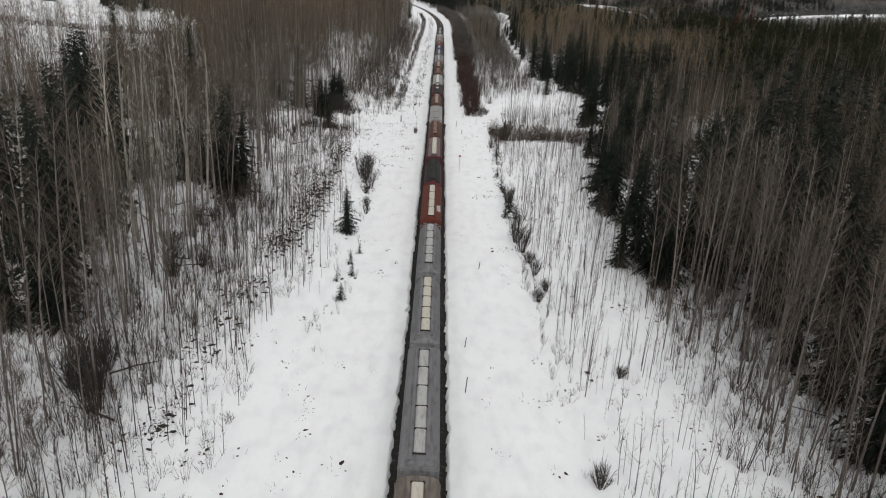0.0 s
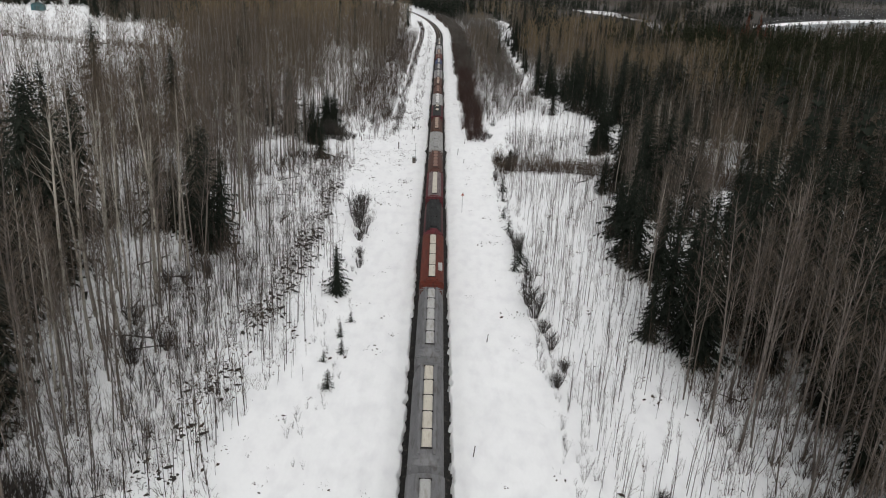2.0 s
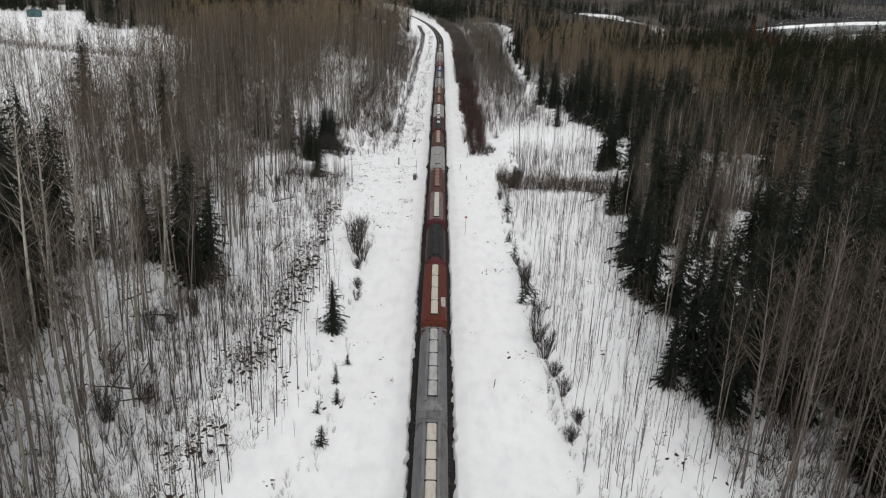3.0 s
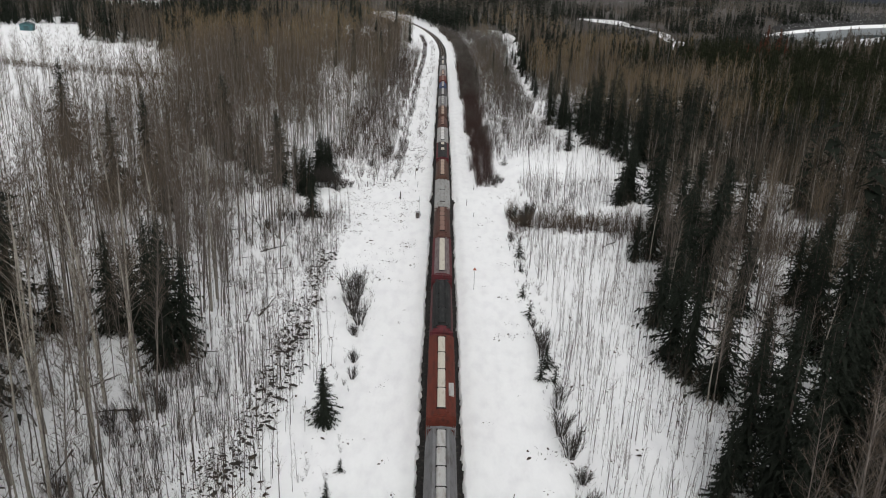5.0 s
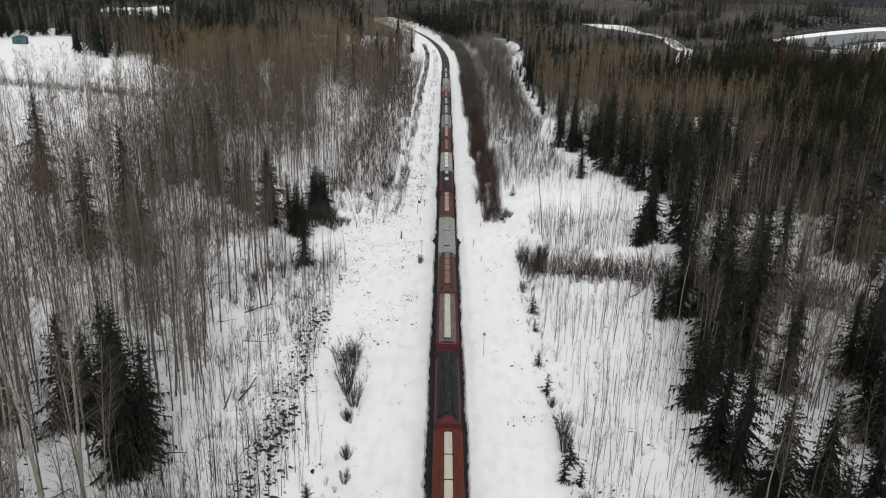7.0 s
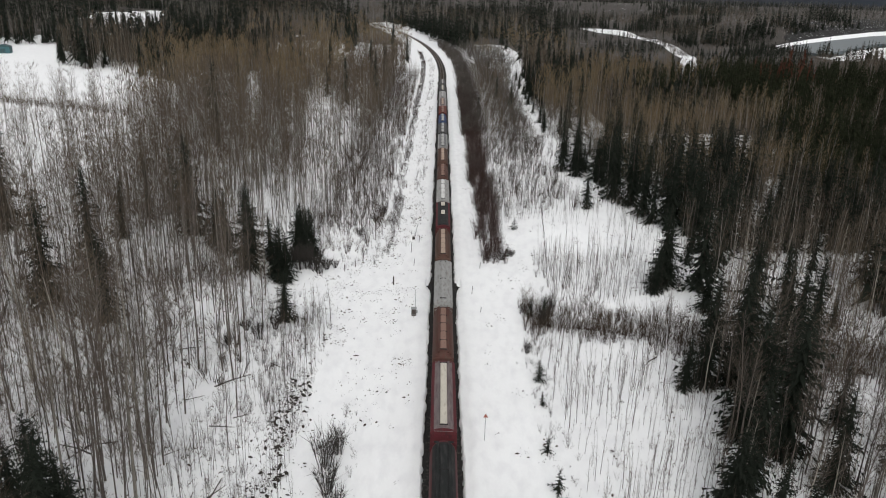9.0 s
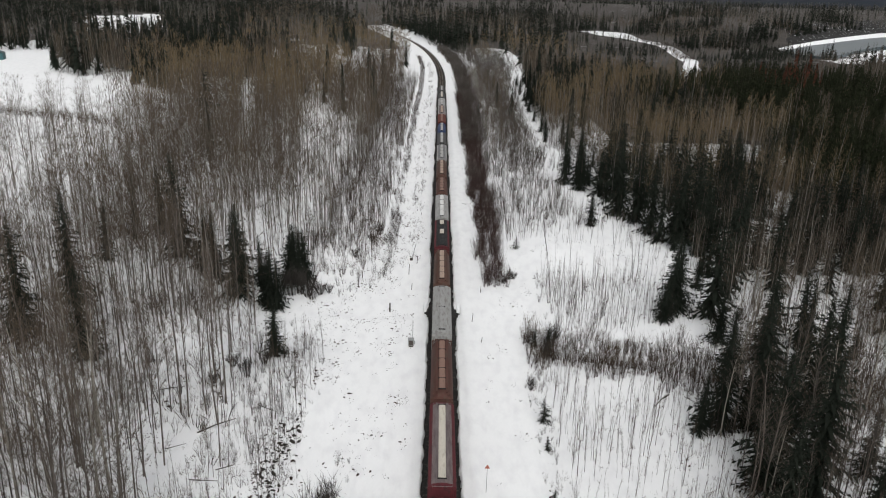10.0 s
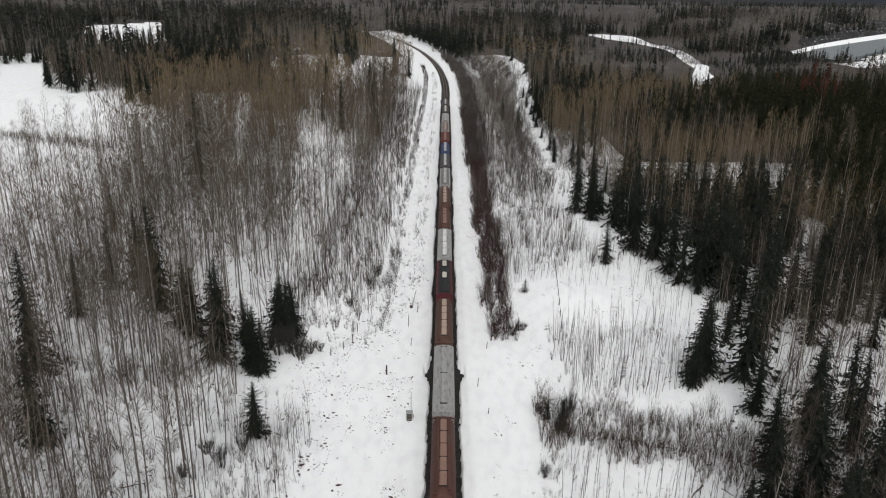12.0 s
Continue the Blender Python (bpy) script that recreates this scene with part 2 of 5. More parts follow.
def build_ground():
    side = spaced([(0, 1.0), (1.9, 0.15), (3.55, 0.4), (12, 1.0), (32, 2.2), (60, 5), (118, 2.6), (202, 20), (620, 60), (1000, 150), (3600, 1)])
    us = np.concatenate([-side[:0:-1], side])
    ys = spaced([(-400, 40), (-60, 6), (30, 0.4), (120, 0.7), (180, 1.2), (235, 1.8), (340, 3.5), (520, 6), (1000, 12), (1200, 60), (4600, 1)])
    U, Y = np.meshgrid(us, ys)
    X = U + track_x(Y)
    Z = land(X, Y)
    # the melted trench in which the rails lie, with a ragged edge
    edge = 2.32 + 0.22 * (vnoise(X * 0 + np.sign(U) * 9, Y, 1.3, 11) - 0.5) + 0.42 * (vnoise(X, Y, 0.5, 12) - 0.5) + 0.3 * (vnoise(U * 0 + np.sign(U) * 40, Y, 9.0, 13) - 0.5)
    edge = edge + 1.0 * np.exp(-((Y - 191.5) / 1.7) ** 2)
    Z = np.where(np.abs(U) < edge, -0.95, Z)
    n, m = U.shape
    i = (np.arange(n - 1)[:, None] * m + np.arange(m - 1)[None]).ravel()
    quads = np.stack([i, i + 1, i + m + 1, i + m], 1)
    cx, cy = X.ravel()[quads].mean(1), Y.ravel()[quads].mean(1)
    idx = np.zeros(len(quads), int)
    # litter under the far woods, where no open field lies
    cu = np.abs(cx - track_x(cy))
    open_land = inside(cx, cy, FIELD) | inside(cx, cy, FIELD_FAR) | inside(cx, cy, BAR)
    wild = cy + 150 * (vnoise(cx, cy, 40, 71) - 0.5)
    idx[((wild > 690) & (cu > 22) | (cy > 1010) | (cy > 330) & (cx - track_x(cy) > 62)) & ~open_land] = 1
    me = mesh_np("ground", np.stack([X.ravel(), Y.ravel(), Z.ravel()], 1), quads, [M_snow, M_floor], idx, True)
    tagged(new("ground", me), "white lightly rutted late-winter snow over railway clearing and woods", "ground", kind="structure")


build_ground()


def build_flat(name, poly, z, m, label, thick=8.0):
    bm = bmesh.new()
    low = [bm.verts.new((x, y, z - thick)) for x, y in poly]
    top = [bm.verts.new((x, y, z)) for x, y in poly]
    bm.faces.new(top)
    bm.faces.new(low[::-1])
    for i in range(len(poly)):
        j = (i + 1) % len(poly)
        bm.faces.new((low[i], low[j], top[j], top[i]))
    bmesh.ops.recalc_face_normals(bm, faces=list(bm.faces))
    me = bpy.data.meshes.new(name)
    bm.to_mesh(me)
    bm.free()
    me.materials.append(m)
    return tagged(new(name, me), label, name, kind="structure")


def build_trail():
    """Snowed-over trail: a ribbon a hand's width above the forest floor."""
    k, n = np.linspace(0, 8, 65), 6
    side = lambda pts: np.stack([np.interp(k, range(9), [p[c] for p in pts]) for c in (0, 1)], 1)
    a, b = side(TRAIL[1:10]), side([TRAIL[0]] + TRAIL[:9:-1])
    wob = (vnoise(k * 20, k * 0, 7, 83) - 0.5)[:, None] * 5
    rows = [a * (1 - f) + b * f + wob * (1 - f) for f in np.linspace(0, 1, n)]
    V = np.concatenate([np.column_stack([r, land(r[:, 0], r[:, 1]) + 0.3]) for r in rows])
    m = len(k)
    Q = [(j * m + i, j * m + i + 1, (j + 1) * m + i + 1, (j + 1) * m + i) for j in range(n - 1) for i in range(m - 1)]
    tagged(new("snowy_trail", mesh_np("snowy_trail", V, np.array(Q), [M_snow], None, True)), "snow-covered trail winding through the far woods", "trail", kind="structure")


build_trail()
build_flat("water", RIVER, 4.1, M_water, "grey-green open river water between snowy banks")


def build_bank():
    """Snowy shelf above the water and the rocky slope behind it."""
    k = np.linspace(0, 5, 121)
    row = lambda pts, dx=0.0, dy=0.0: np.stack([np.interp(k, range(6), [p[0] for p in pts]) + dx, np.interp(k, range(6), [p[1] for p in pts]) + dy], 1)
    w = (vnoise(k * 40, k * 0, 9, 81) - 0.5)[:, None]
    lift = np.clip(k / 0.9, 0, 1) ** 1.5
    lines = [(row(WATER_FAR) + 0 * w, 4.0), (row(WATER_FAR) * 0.9 + row(CREST) * 0.1, 4.9), (row(CREST) + 10 * w, 5.6), (row(CREST, -5, 11) + 8 * w, 9.0), (row(CREST, -12, 24) + 10 * w, 13.0), (row(CREST, -19, 40) + 14 * w, 17.0), (row(CREST, -30, 60), 12.0)]
    V = np.concatenate([np.column_stack([xy, np.minimum(z, 5.2) + lift * max(z - 5.2, 0) + lift * (2.4 * (vnoise(xy[:, 0], xy[:, 1], 14, 82) - 0.5) if z > 6 else 0)]) for xy, z in lines])
    n = len(k)
    Q, I = [], []
    for j in range(len(lines) - 1):
        for i in range(n - 1):
            Q.append((j * n + i, j * n + i + 1, (j + 1) * n + i + 1, (j + 1) * n + i))
            I.append(0 if j < 2 else 2 if i < 14 else 1)
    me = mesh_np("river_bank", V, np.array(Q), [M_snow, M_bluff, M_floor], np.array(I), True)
    tagged(new("river_bank", me), "snowy river bank below a dark rocky slope", "river bank", kind="structure")


build_bank()


def build_hills():
    xs, ys = np.linspace(-3600, 3600, 140), np.linspace(2050, 4400, 60)
    X, Y = np.meshgrid(xs, ys)
    Z = -6 + 130 * ramp(Y, 2050, 2700) * ramp(X, 650, 1300) * (0.7 + 0.6 * vnoise(X, Y, 260, 34)) + ramp(Y, 2300, 3600) * (40 + 130 * vnoise(X, Y, 700, 31) + 60 * vnoise(X, Y, 220, 32)) + 8 * vnoise(X, Y, 60, 33)
    n, m = X.shape
    i = (np.arange(n - 1)[:, None] * m + np.arange(m - 1)[None]).ravel()
    me = mesh_np("backdrop", np.stack([X.ravel(), Y.ravel(), Z.ravel()], 1), np.stack([i, i + 1, i + m + 1, i + m], 1), [M_hill], None, True)
    tagged(new("backdrop", me), "distant dark blue-green forested hills", "hills", kind="structure")


build_hills()


# ---- railway track ----
BED, RAIL_TOP = -0.52, -0.12


def build_track():
    ys = np.concatenate([np.arange(-60, 510, 5.0), np.arange(510, 1110, 8.0)])
    cx = track_x(ys)
    prof = [(-3.6, -0.95), (-2.5, -0.70), (-1.9, BED), (1.9, BED), (2.5, -0.70), (3.6, -0.95), (3.6, -1.3), (-3.6, -1.3)]
    thing = tagged(new("railway_track"), "single railway track on dark wet ballast between snow banks", "railway track", kind="structure")
    part("ballast", loft([[(x + c, y, z) for x, z in prof] for y, c in zip(ys, cx)]), M_ballast, thing)
    for s in (-1, 1):
        rp = [(-0.07, BED + 0.06), (0.07, BED + 0.06), (0.03, BED + 0.12), (0.036, RAIL_TOP), (-0.036, RAIL_TOP), (-0.03, BED + 0.12)]
        part("rail", loft([[(s * 0.755 + x + c, y, z) for x, z in rp] for y, c in zip(ys, cx)]), M_steel, thing)
    tie = bpy.data.meshes.new("tie")
    bm = box_bm(-1.3, 1.3, -0.11, 0.11, BED - 0.1, BED + 0.06)
    bm.to_mesh(tie)
    bm.free()
    tie.materials.append(M_tie)
    for k in range(260):
        y = 456.5 + 0.62 * k
        ob = new("tie", tie)
        ob.parent = thing
        ob.matrix_basis = pose(float(track_x(y)), y, 0, 0, 0, math.degrees(math.atan2(float(track_x(y - 1) - track_x(y + 1)), 2)))
    yy = np.concatenate([np.arange(-58, 456, 0.62), np.arange(618.0, 1100, 0.62)])
    c8 = np.array([(x, y, z) for z in (BED - 0.1, BED + 0.06) for y in (-0.11, 0.11) for x in (-1.3, 1.3)])
    q6 = np.array([(0, 2, 3, 1), (4, 5, 7, 6), (0, 1, 5, 4), (2, 6, 7, 3), (0, 4, 6, 2), (1, 3, 7, 5)])
    V = (c8[None] + np.stack([track_x(yy), yy, 0 * yy], 1)[:, None]).reshape(-1, 3)
    Q = (q6[None] + 8 * np.arange(len(yy))[:, None, None]).reshape(-1, 4)
    ob = new("ties", mesh_np("ties", V, Q, [M_tie]))
    ob.parent = thing
    tagged(ob, kind="stuff")


build_track()

# ---- the freight train ----
def paint(name, col, rust=0.25, rough=0.7, dirt=(0.07, 0.05, 0.04)):
    return mat(name, col, rough, 0.0, vary=0.28, scale=0.9, bump=0.06, other=dirt, amount=rust + 0.08, edge=0.14, stretch=(1.6, 0.35, 1.0), spec=0.14)


P_rust = paint("rust_brown_paint", (0.075, 0.04, 0.03), 0.3)
P_rust2 = paint("oxide_red_paint", (0.078, 0.036, 0.029), 0.3)
P_tan = paint("tan_hatch_paint", (0.33, 0.25, 0.2), 0.2)
P_pink = paint("faded_oxide_hatch", (0.2, 0.125, 0.1), 0.2)
P_white = paint("white_paint", (0.55, 0.55, 0.54), 0.22, dirt=(0.2, 0.19, 0.18))
P_grey = paint("grey_paint", (0.155, 0.155, 0.16), 0.3, dirt=(0.08, 0.075, 0.07))
P_lgrey = paint("light_grey_paint", (0.27, 0.27, 0.265), 0.3, dirt=(0.15, 0.14, 0.13))
P_dgrey = paint("dark_grey_roof", (0.05, 0.05, 0.052), 0.3, dirt=(0.08, 0.07, 0.06))
P_olive = paint("drab_brown_paint", (0.12, 0.1, 0.085), 0.35, dirt=(0.2, 0.18, 0.16))
P_red = paint("red_paint", (0.105, 0.027, 0.018), 0.34, dirt=(0.06, 0.022, 0.017))
P_maroon = paint("maroon_paint", (0.085, 0.02, 0.024), 0.3, dirt=(0.04, 0.02, 0.02))
P_black = paint("black_roof_coating", (0.016, 0.017, 0.017), 0.3, dirt=(0.04, 0.04, 0.04))
P_mauve = paint("mauve_grey_roof", (0.15, 0.125, 0.125), 0.35, dirt=(0.09, 0.07, 0.07))
P_blue = paint("blue_paint", (0.03, 0.05, 0.115), 0.25, dirt=(0.04, 0.04, 0.05))
P_cream = paint("cream_hatch", (0.46, 0.43, 0.37), 0.25, dirt=(0.28, 0.25, 0.21))
P_ghatch = paint("grey_hatch", (0.36, 0.36, 0.35), 0.3, dirt=(0.22, 0.2, 0.18))

CYL = [(0.0, 4.50), (0.5, 4.43), (0.92, 4.16), (1.25, 3.7), (1.46, 3.1), (1.54, 2.45), (1.46, 1.85), (1.2, 1.3), (0.7, 1.0), (0.0, 0.98)]
BOX = [(0.0, 4.46), (0.55, 4.42), (1.34, 4.22), (1.5, 4.1), (1.55, 3.95), (1.55, 1.5), (1.45, 1.25), (0.9, 1.0), (0.4, 0.98), (0.0, 0.98)]


def ring(half, y, w=1.0, drop=0.0):
    pts = [(x * w, y, z - drop * (z - 1.0) / 3.5) for x, z in half]
    return pts + [(-x, yy, z) for x, yy, z in pts[-2:0:-1]]


def build_truck(car, y):
    tr = part("truck", box_bm(-1.0, 1.0, y - 0.25, y + 0.25, 0.28, 0.72), M_iron, car)
    for s in (-1, 1):
        bm = bmesh.new()
        prof = [(-1.35, 0.42), (-0.95, 0.62), (-0.3, 0.66), (0.3, 0.66), (0.95, 0.62), (1.35, 0.42), (0.9, 0.34), (0.35, 0.14), (-0.35, 0.14), (-0.9, 0.34)]
        a = [bm.verts.new((s * 0.98, y + p, z)) for p, z in prof]
        b = [bm.verts.new((s * 1.12, y + p, z)) for p, z in prof]
        for i in range(len(prof)):
            j = (i + 1) % len(prof)
            bm.faces.new((a[i], a[j], b[j], b[i]))
        bm.faces.new(a)
        bm.faces.new(b[::-1])
        bmesh.ops.recalc_face_normals(bm, faces=list(bm.faces))
        part("side_frame", bm, M_iron, tr)
        for d in (-0.9, 0.9):
            bm = bmesh.new()
            rod(bm, (s * 0.69, y + d, 0.34), (s * 0.82, y + d, 0.34), 0.455, 14)
            part("wheel", bm, M_steel, tr)


def build_car(y0, y1, kind, body_m, roof_m, hatch_m, segs, end_m, label, ribs=False, gaps=(), patch=None, walk_m=None):
    """One covered hopper from coupler to coupler; its base lies on the rails."""
    yc, L = (y0 + y1) / 2, y1 - y0
    car = tagged(new("hopper_car"), label, "hopper car", group="covered hopper cars of the freight train")
    car.matrix_basis = pose(0, yc, RAIL_TOP)
    h = L / 2
    half = CYL if kind == "cyl" else BOX
    e = h - (1.05 if kind == "cyl" else 0.75)
    if kind == "cyl":
        body = loft([ring(half, -e, 0.86, 0.35), ring(half, -e + 0.25, 0.96, 0.12), ring(half, -e + 0.7), ring(half, 0), ring(half, e - 0.7), ring(half, e - 0.25, 0.96, 0.12), ring(half, e, 0.86, 0.35)])
    else:
        body = loft([ring(half, -e), ring(half, 0), ring(half, e)])
    for f in body.faces:
        f.smooth = kind == "cyl"
    part("body", body, body_m, car)
    # roof skin, a little proud of the body
    n = 4 if kind == "cyl" else 3
    strip = half[:n] if roof_m is not body_m else half[:3]
    wr = 1.0 if kind == "cyl" else 0.93
    er = e - (0.75 if kind == "cyl" else 0.35)
    secs = []
    for y in (-er, er):
        up = [(x * wr, y, z + 0.022) for x, z in strip]
        secs.append([(-x, yy, z) for x, yy, z in up[:0:-1]] + up + [(x * 0.99, yy, z - 0.05) for x, yy, z in up[::-1]] + [(-x * 0.99, yy, z - 0.05) for x, yy, z in up[1:]])
    part("roof", loft(secs), roof_m, car, "" if roof_m is body_m else "weathered roof of another colour")
    top = 4.53 if kind == "cyl" else 4.49
    # trough hatch: coaming, covers, battens
    hl = er - 0.55
    part("coaming", box_bm(-0.47, 0.47, -hl - 0.08, hl + 0.08, top - 0.12, top + 0.03), roof_m, car)
    step = 2 * hl / segs
    for k in range(segs):
        if k in gaps:
            continue
        a = -hl + k * step
        w, z0, z1 = 0.42, top + 0.03, top + 0.15
        sec = [(-w, z0), (w, z0), (w, z0 + 0.05), (w * 0.72, z1), (-w * 0.72, z1), (-w, z0 + 0.05)]
        cover = part("hatch_cover", loft([[(x, y, z) for x, z in sec] for y in (a + 0.05, a + step - 0.05)]), hatch_m, car)
        for yy in (a + 0.02, a + step - 0.02):
            part("batten", box_bm(-0.5, 0.5, yy - 0.035, yy + 0.035, z0 - 0.02, z1 + 0.025), M_iron, cover)
    # running boards and end walkways
    wm = walk_m or roof_m
    for s in (-1, 1):
        bm = bmesh.new()
        box(bm, s * 0.66 - 0.13, s * 0.66 + 0.13, -er - 0.1, er + 0.1, top + 0.0, top + 0.035)
        for k in range(9):
            yy = -er + k * er / 4
            box(bm, s * 0.66 - 0.11, s * 0.66 + 0.11, yy - 0.04, yy + 0.04, top - 0.14, top + 0.002)
        part("running_board", bm, wm, car)
        bm = bmesh.new()
        box(bm, -1.1, 1.1, s * (er + 0.28) - 0.16, s * (er + 0.28) + 0.16, top - 0.24, top - 0.2)
        part("end_walkway", bm, wm, car)
        # end sheet, platform, sill, coupler
        ye = s * e
        bm = bmesh.new()
        for x in (-1.42, -0.48, 0.48, 1.42):
            box(bm, x - 0.06, x + 0.06, min(ye, ye + s * 0.09), max(ye, ye + s * 0.09), 1.05, 3.9)
        box(bm, -1.46, 1.46, min(ye, ye + s * 0.1), max(ye, ye + s * 0.1), 3.78, 3.92)
        part("end_post", bm, end_m, car)
        part("end_platform", box_bm(-1.5, 1.5, min(ye - s * 0.2, s * (h - 0.42)), max(ye - s * 0.2, s * (h - 0.42)), 0.92, 1.06), end_m, car)
        part("coupler", bevel(box_bm(-0.15, 0.15, min(s * (h - 0.45), s * (h - 0.02)), max(s * (h - 0.45), s * (h - 0.02)), 0.66, 0.92), 0.04, 1), M_iron, car)
        for x in (-1.44, 1.44):
            bm = bmesh.new()
            yl = s * (h - 0.5)
            for dx in (-0.2, 0.2):
                rod(bm, (x * 0.93 + dx * 0.5, yl, 1.0), (x * 0.93 + dx * 0.5, yl, 3.9), 0.022, 5)
            for k in range(8):
                rod(bm, (x * 0.93 - 0.1, yl, 1.2 + 0.36 * k), (x * 0.93 + 0.1, yl, 1.2 + 0.36 * k), 0.016, 5)
            part("ladder", bm, end_m, car)
        build_truck(car, s * (h - 2.35))
    # discharge gates below
    for k in range(3):
        yk = (k - 1) * L * 0.19
        bm = bmesh.new()
        lo = [bm.verts.new((x, yk + y, 0.42)) for x, y in ((-0.5, -0.45), (0.5, -0.45), (0.5, 0.45), (-0.5, 0.45))]
        hi = [bm.verts.new((x, yk + y, 1.05)) for x, y in ((-1.2, -1.5), (1.2, -1.5), (1.2, 1.5), (-1.2, 1.5))]
        for i in range(4):
            bm.faces.new((lo[i], lo[(i + 1) % 4], hi[(i + 1) % 4], hi[i]))
        bm.faces.new(lo[::-1])
        bm.faces.new(hi)
        part("discharge_gate", bm, M_iron, car)
    part("centre_sill", box_bm(-0.2, 0.2, -h + 0.4, h - 0.4, 0.7, 0.985), M_iron, car)
    if ribs:
        rib = bpy.data.meshes.new("rib")
        bm = box_bm(0, 0.1, -0.06, 0.06, 1.5, 4.05)
        bm.to_mesh(rib)
        bm.free()
        rib.materials.append(end_m)
        for s in (-1, 1):
            for k in range(13):
                ob = new("rib", rib)
                ob.parent = car
                ob.matrix_basis = pose(s * 1.545, -e + 0.4 + k * (2 * e - 0.8) / 12, 0, 0, 0, 0 if s > 0 else 180)
    if patch:
        x, y, wdt, ln, pm = patch
        part("roof_patch", box_bm(x - wdt / 2, x + wdt / 2, y - ln / 2, y + ln / 2, 4.2, 4.42), pm, car, "bare grey repair plate")
    return car


TRAIN_Y = -55.4
CARS = [
    (36.3, 55.9, "cyl", P_rust, P_rust, P_pink, 5, P_rust, "rust-brown cylindrical covered hopper with faded hatch covers", {}),
    (55.9, 76.3, "box", P_white, P_dgrey, P_white, 4, P_lgrey, "white covered hopper with dark grey roof and white hatches", {}),
    (76.3, 94.6, "box", P_olive, P_olive, P_cream, 5, P_olive, "drab brown covered hopper with ribbed sides and cream hatches", {"ribs": True}),
    (94.6, 114.3, "box", P_grey, P_grey, P_ghatch, 5, P_grey, "grey covered hopper with pale grey hatch covers", {}),
    (114.3, 132.9, "cyl", P_grey, P_grey, P_cream, 5, P_grey, "grey rounded covered hopper with cream hatch covers", {}),
    (132.9, 152.4, "cyl", P_grey, P_grey, P_ghatch, 5, P_grey, "grey rounded covered hopper with weathered hatch covers", {}),
    (152.4, 172.1, "box", P_red, P_red, P_cream, 4, P_red, "bright red covered hopper with cream hatches and repair plate", {"patch": (1.0, -4.0, 0.7, 2.6, P_ghatch)}),
    (172.1, 191.0, "cyl", P_maroon, P_black, P_black, 3, P_maroon, "maroon cylindrical hopper with black coated roof", {}),
    (191.0, 209.3, "box", P_maroon, P_mauve, P_cream, 1, P_maroon, "maroon covered hopper with mauve-grey roof and one long hatch", {}),
    (209.3, 228.1, "cyl", P_rust2, P_rust2, P_pink, 5, P_rust2, "oxide-red cylindrical covered hopper with faded pink hatches", {}),
    (228.1, 248.4, "box", P_lgrey, P_lgrey, P_lgrey, 2, P_lgrey, "light grey covered hopper with twin long hatch covers", {}),
    (248.4, 267.9, "cyl", P_rust, P_rust, P_tan, 5, P_rust, "rust-brown cylindrical covered hopper with tan hatch covers", {}),
    (267.9, 287.3, "box", P_maroon, P_black, P_cream, 5, P_maroon, "maroon hopper with black roof and two pale hatch covers", {"gaps": (0, 1, 3)}),
    (287.3, 308.2, "box", P_lgrey, P_lgrey, P_white, 4, P_lgrey, "light grey covered hopper with white hatch covers", {}),
    (308.2, 326.2, "cyl", P_rust2, P_rust2, P_pink, 5, P_rust2, "oxide-red cylindrical covered hopper with faded pink hatches", {}),
    (326.2, 347.1, "cyl", P_rust, P_rust, P_tan, 5, P_rust, "rust-brown cylindrical covered hopper with tan hatch covers", {}),
    (347.1, 368.9, "box", P_lgrey, P_grey, P_ghatch, 4, P_lgrey, "grey covered hopper with pale roof edges", {}),
    (368.9, 389.0, "box", P_dgrey, P_dgrey, P_ghatch, 3, P_dgrey, "dark grey covered hopper with pale hatch strip", {}),
    (389.0, 408.4, "cyl", P_blue, P_blue, P_ghatch, 4, P_blue, "dark blue covered hopper with pale hatch covers", {}),
    (408.4, 427.8, "box", P_red, P_red, P_pink, 4, P_red, "faded red covered hopper with pink hatch covers", {}),
    (427.8, 448.6, "box", P_lgrey, P_mauve, P_tan, 4, P_lgrey, "tan-grey covered hopper with worn roof", {}),
    (448.6, 469.5, "box", P_lgrey, P_lgrey, P_ghatch, 4, P_lgrey, "light grey covered hopper with grey hatch covers", {}),
    (469.5, 490.9, "cyl", P_dgrey, P_dgrey, P_cream, 4, P_dgrey, "dark rounded covered hopper with cream hatch covers", {}),
    (490.9, 512.2, "cyl", P_dgrey, P_dgrey, P_ghatch, 4, P_dgrey, "dark rounded covered hopper at the end of the train", {}),
]
for a, b, kind, bm_, rm, hm, sg, em, lab, more in CARS:
    build_car(a + TRAIN_Y, b + TRAIN_Y, kind, bm_, rm, hm, sg, em, lab, **more)

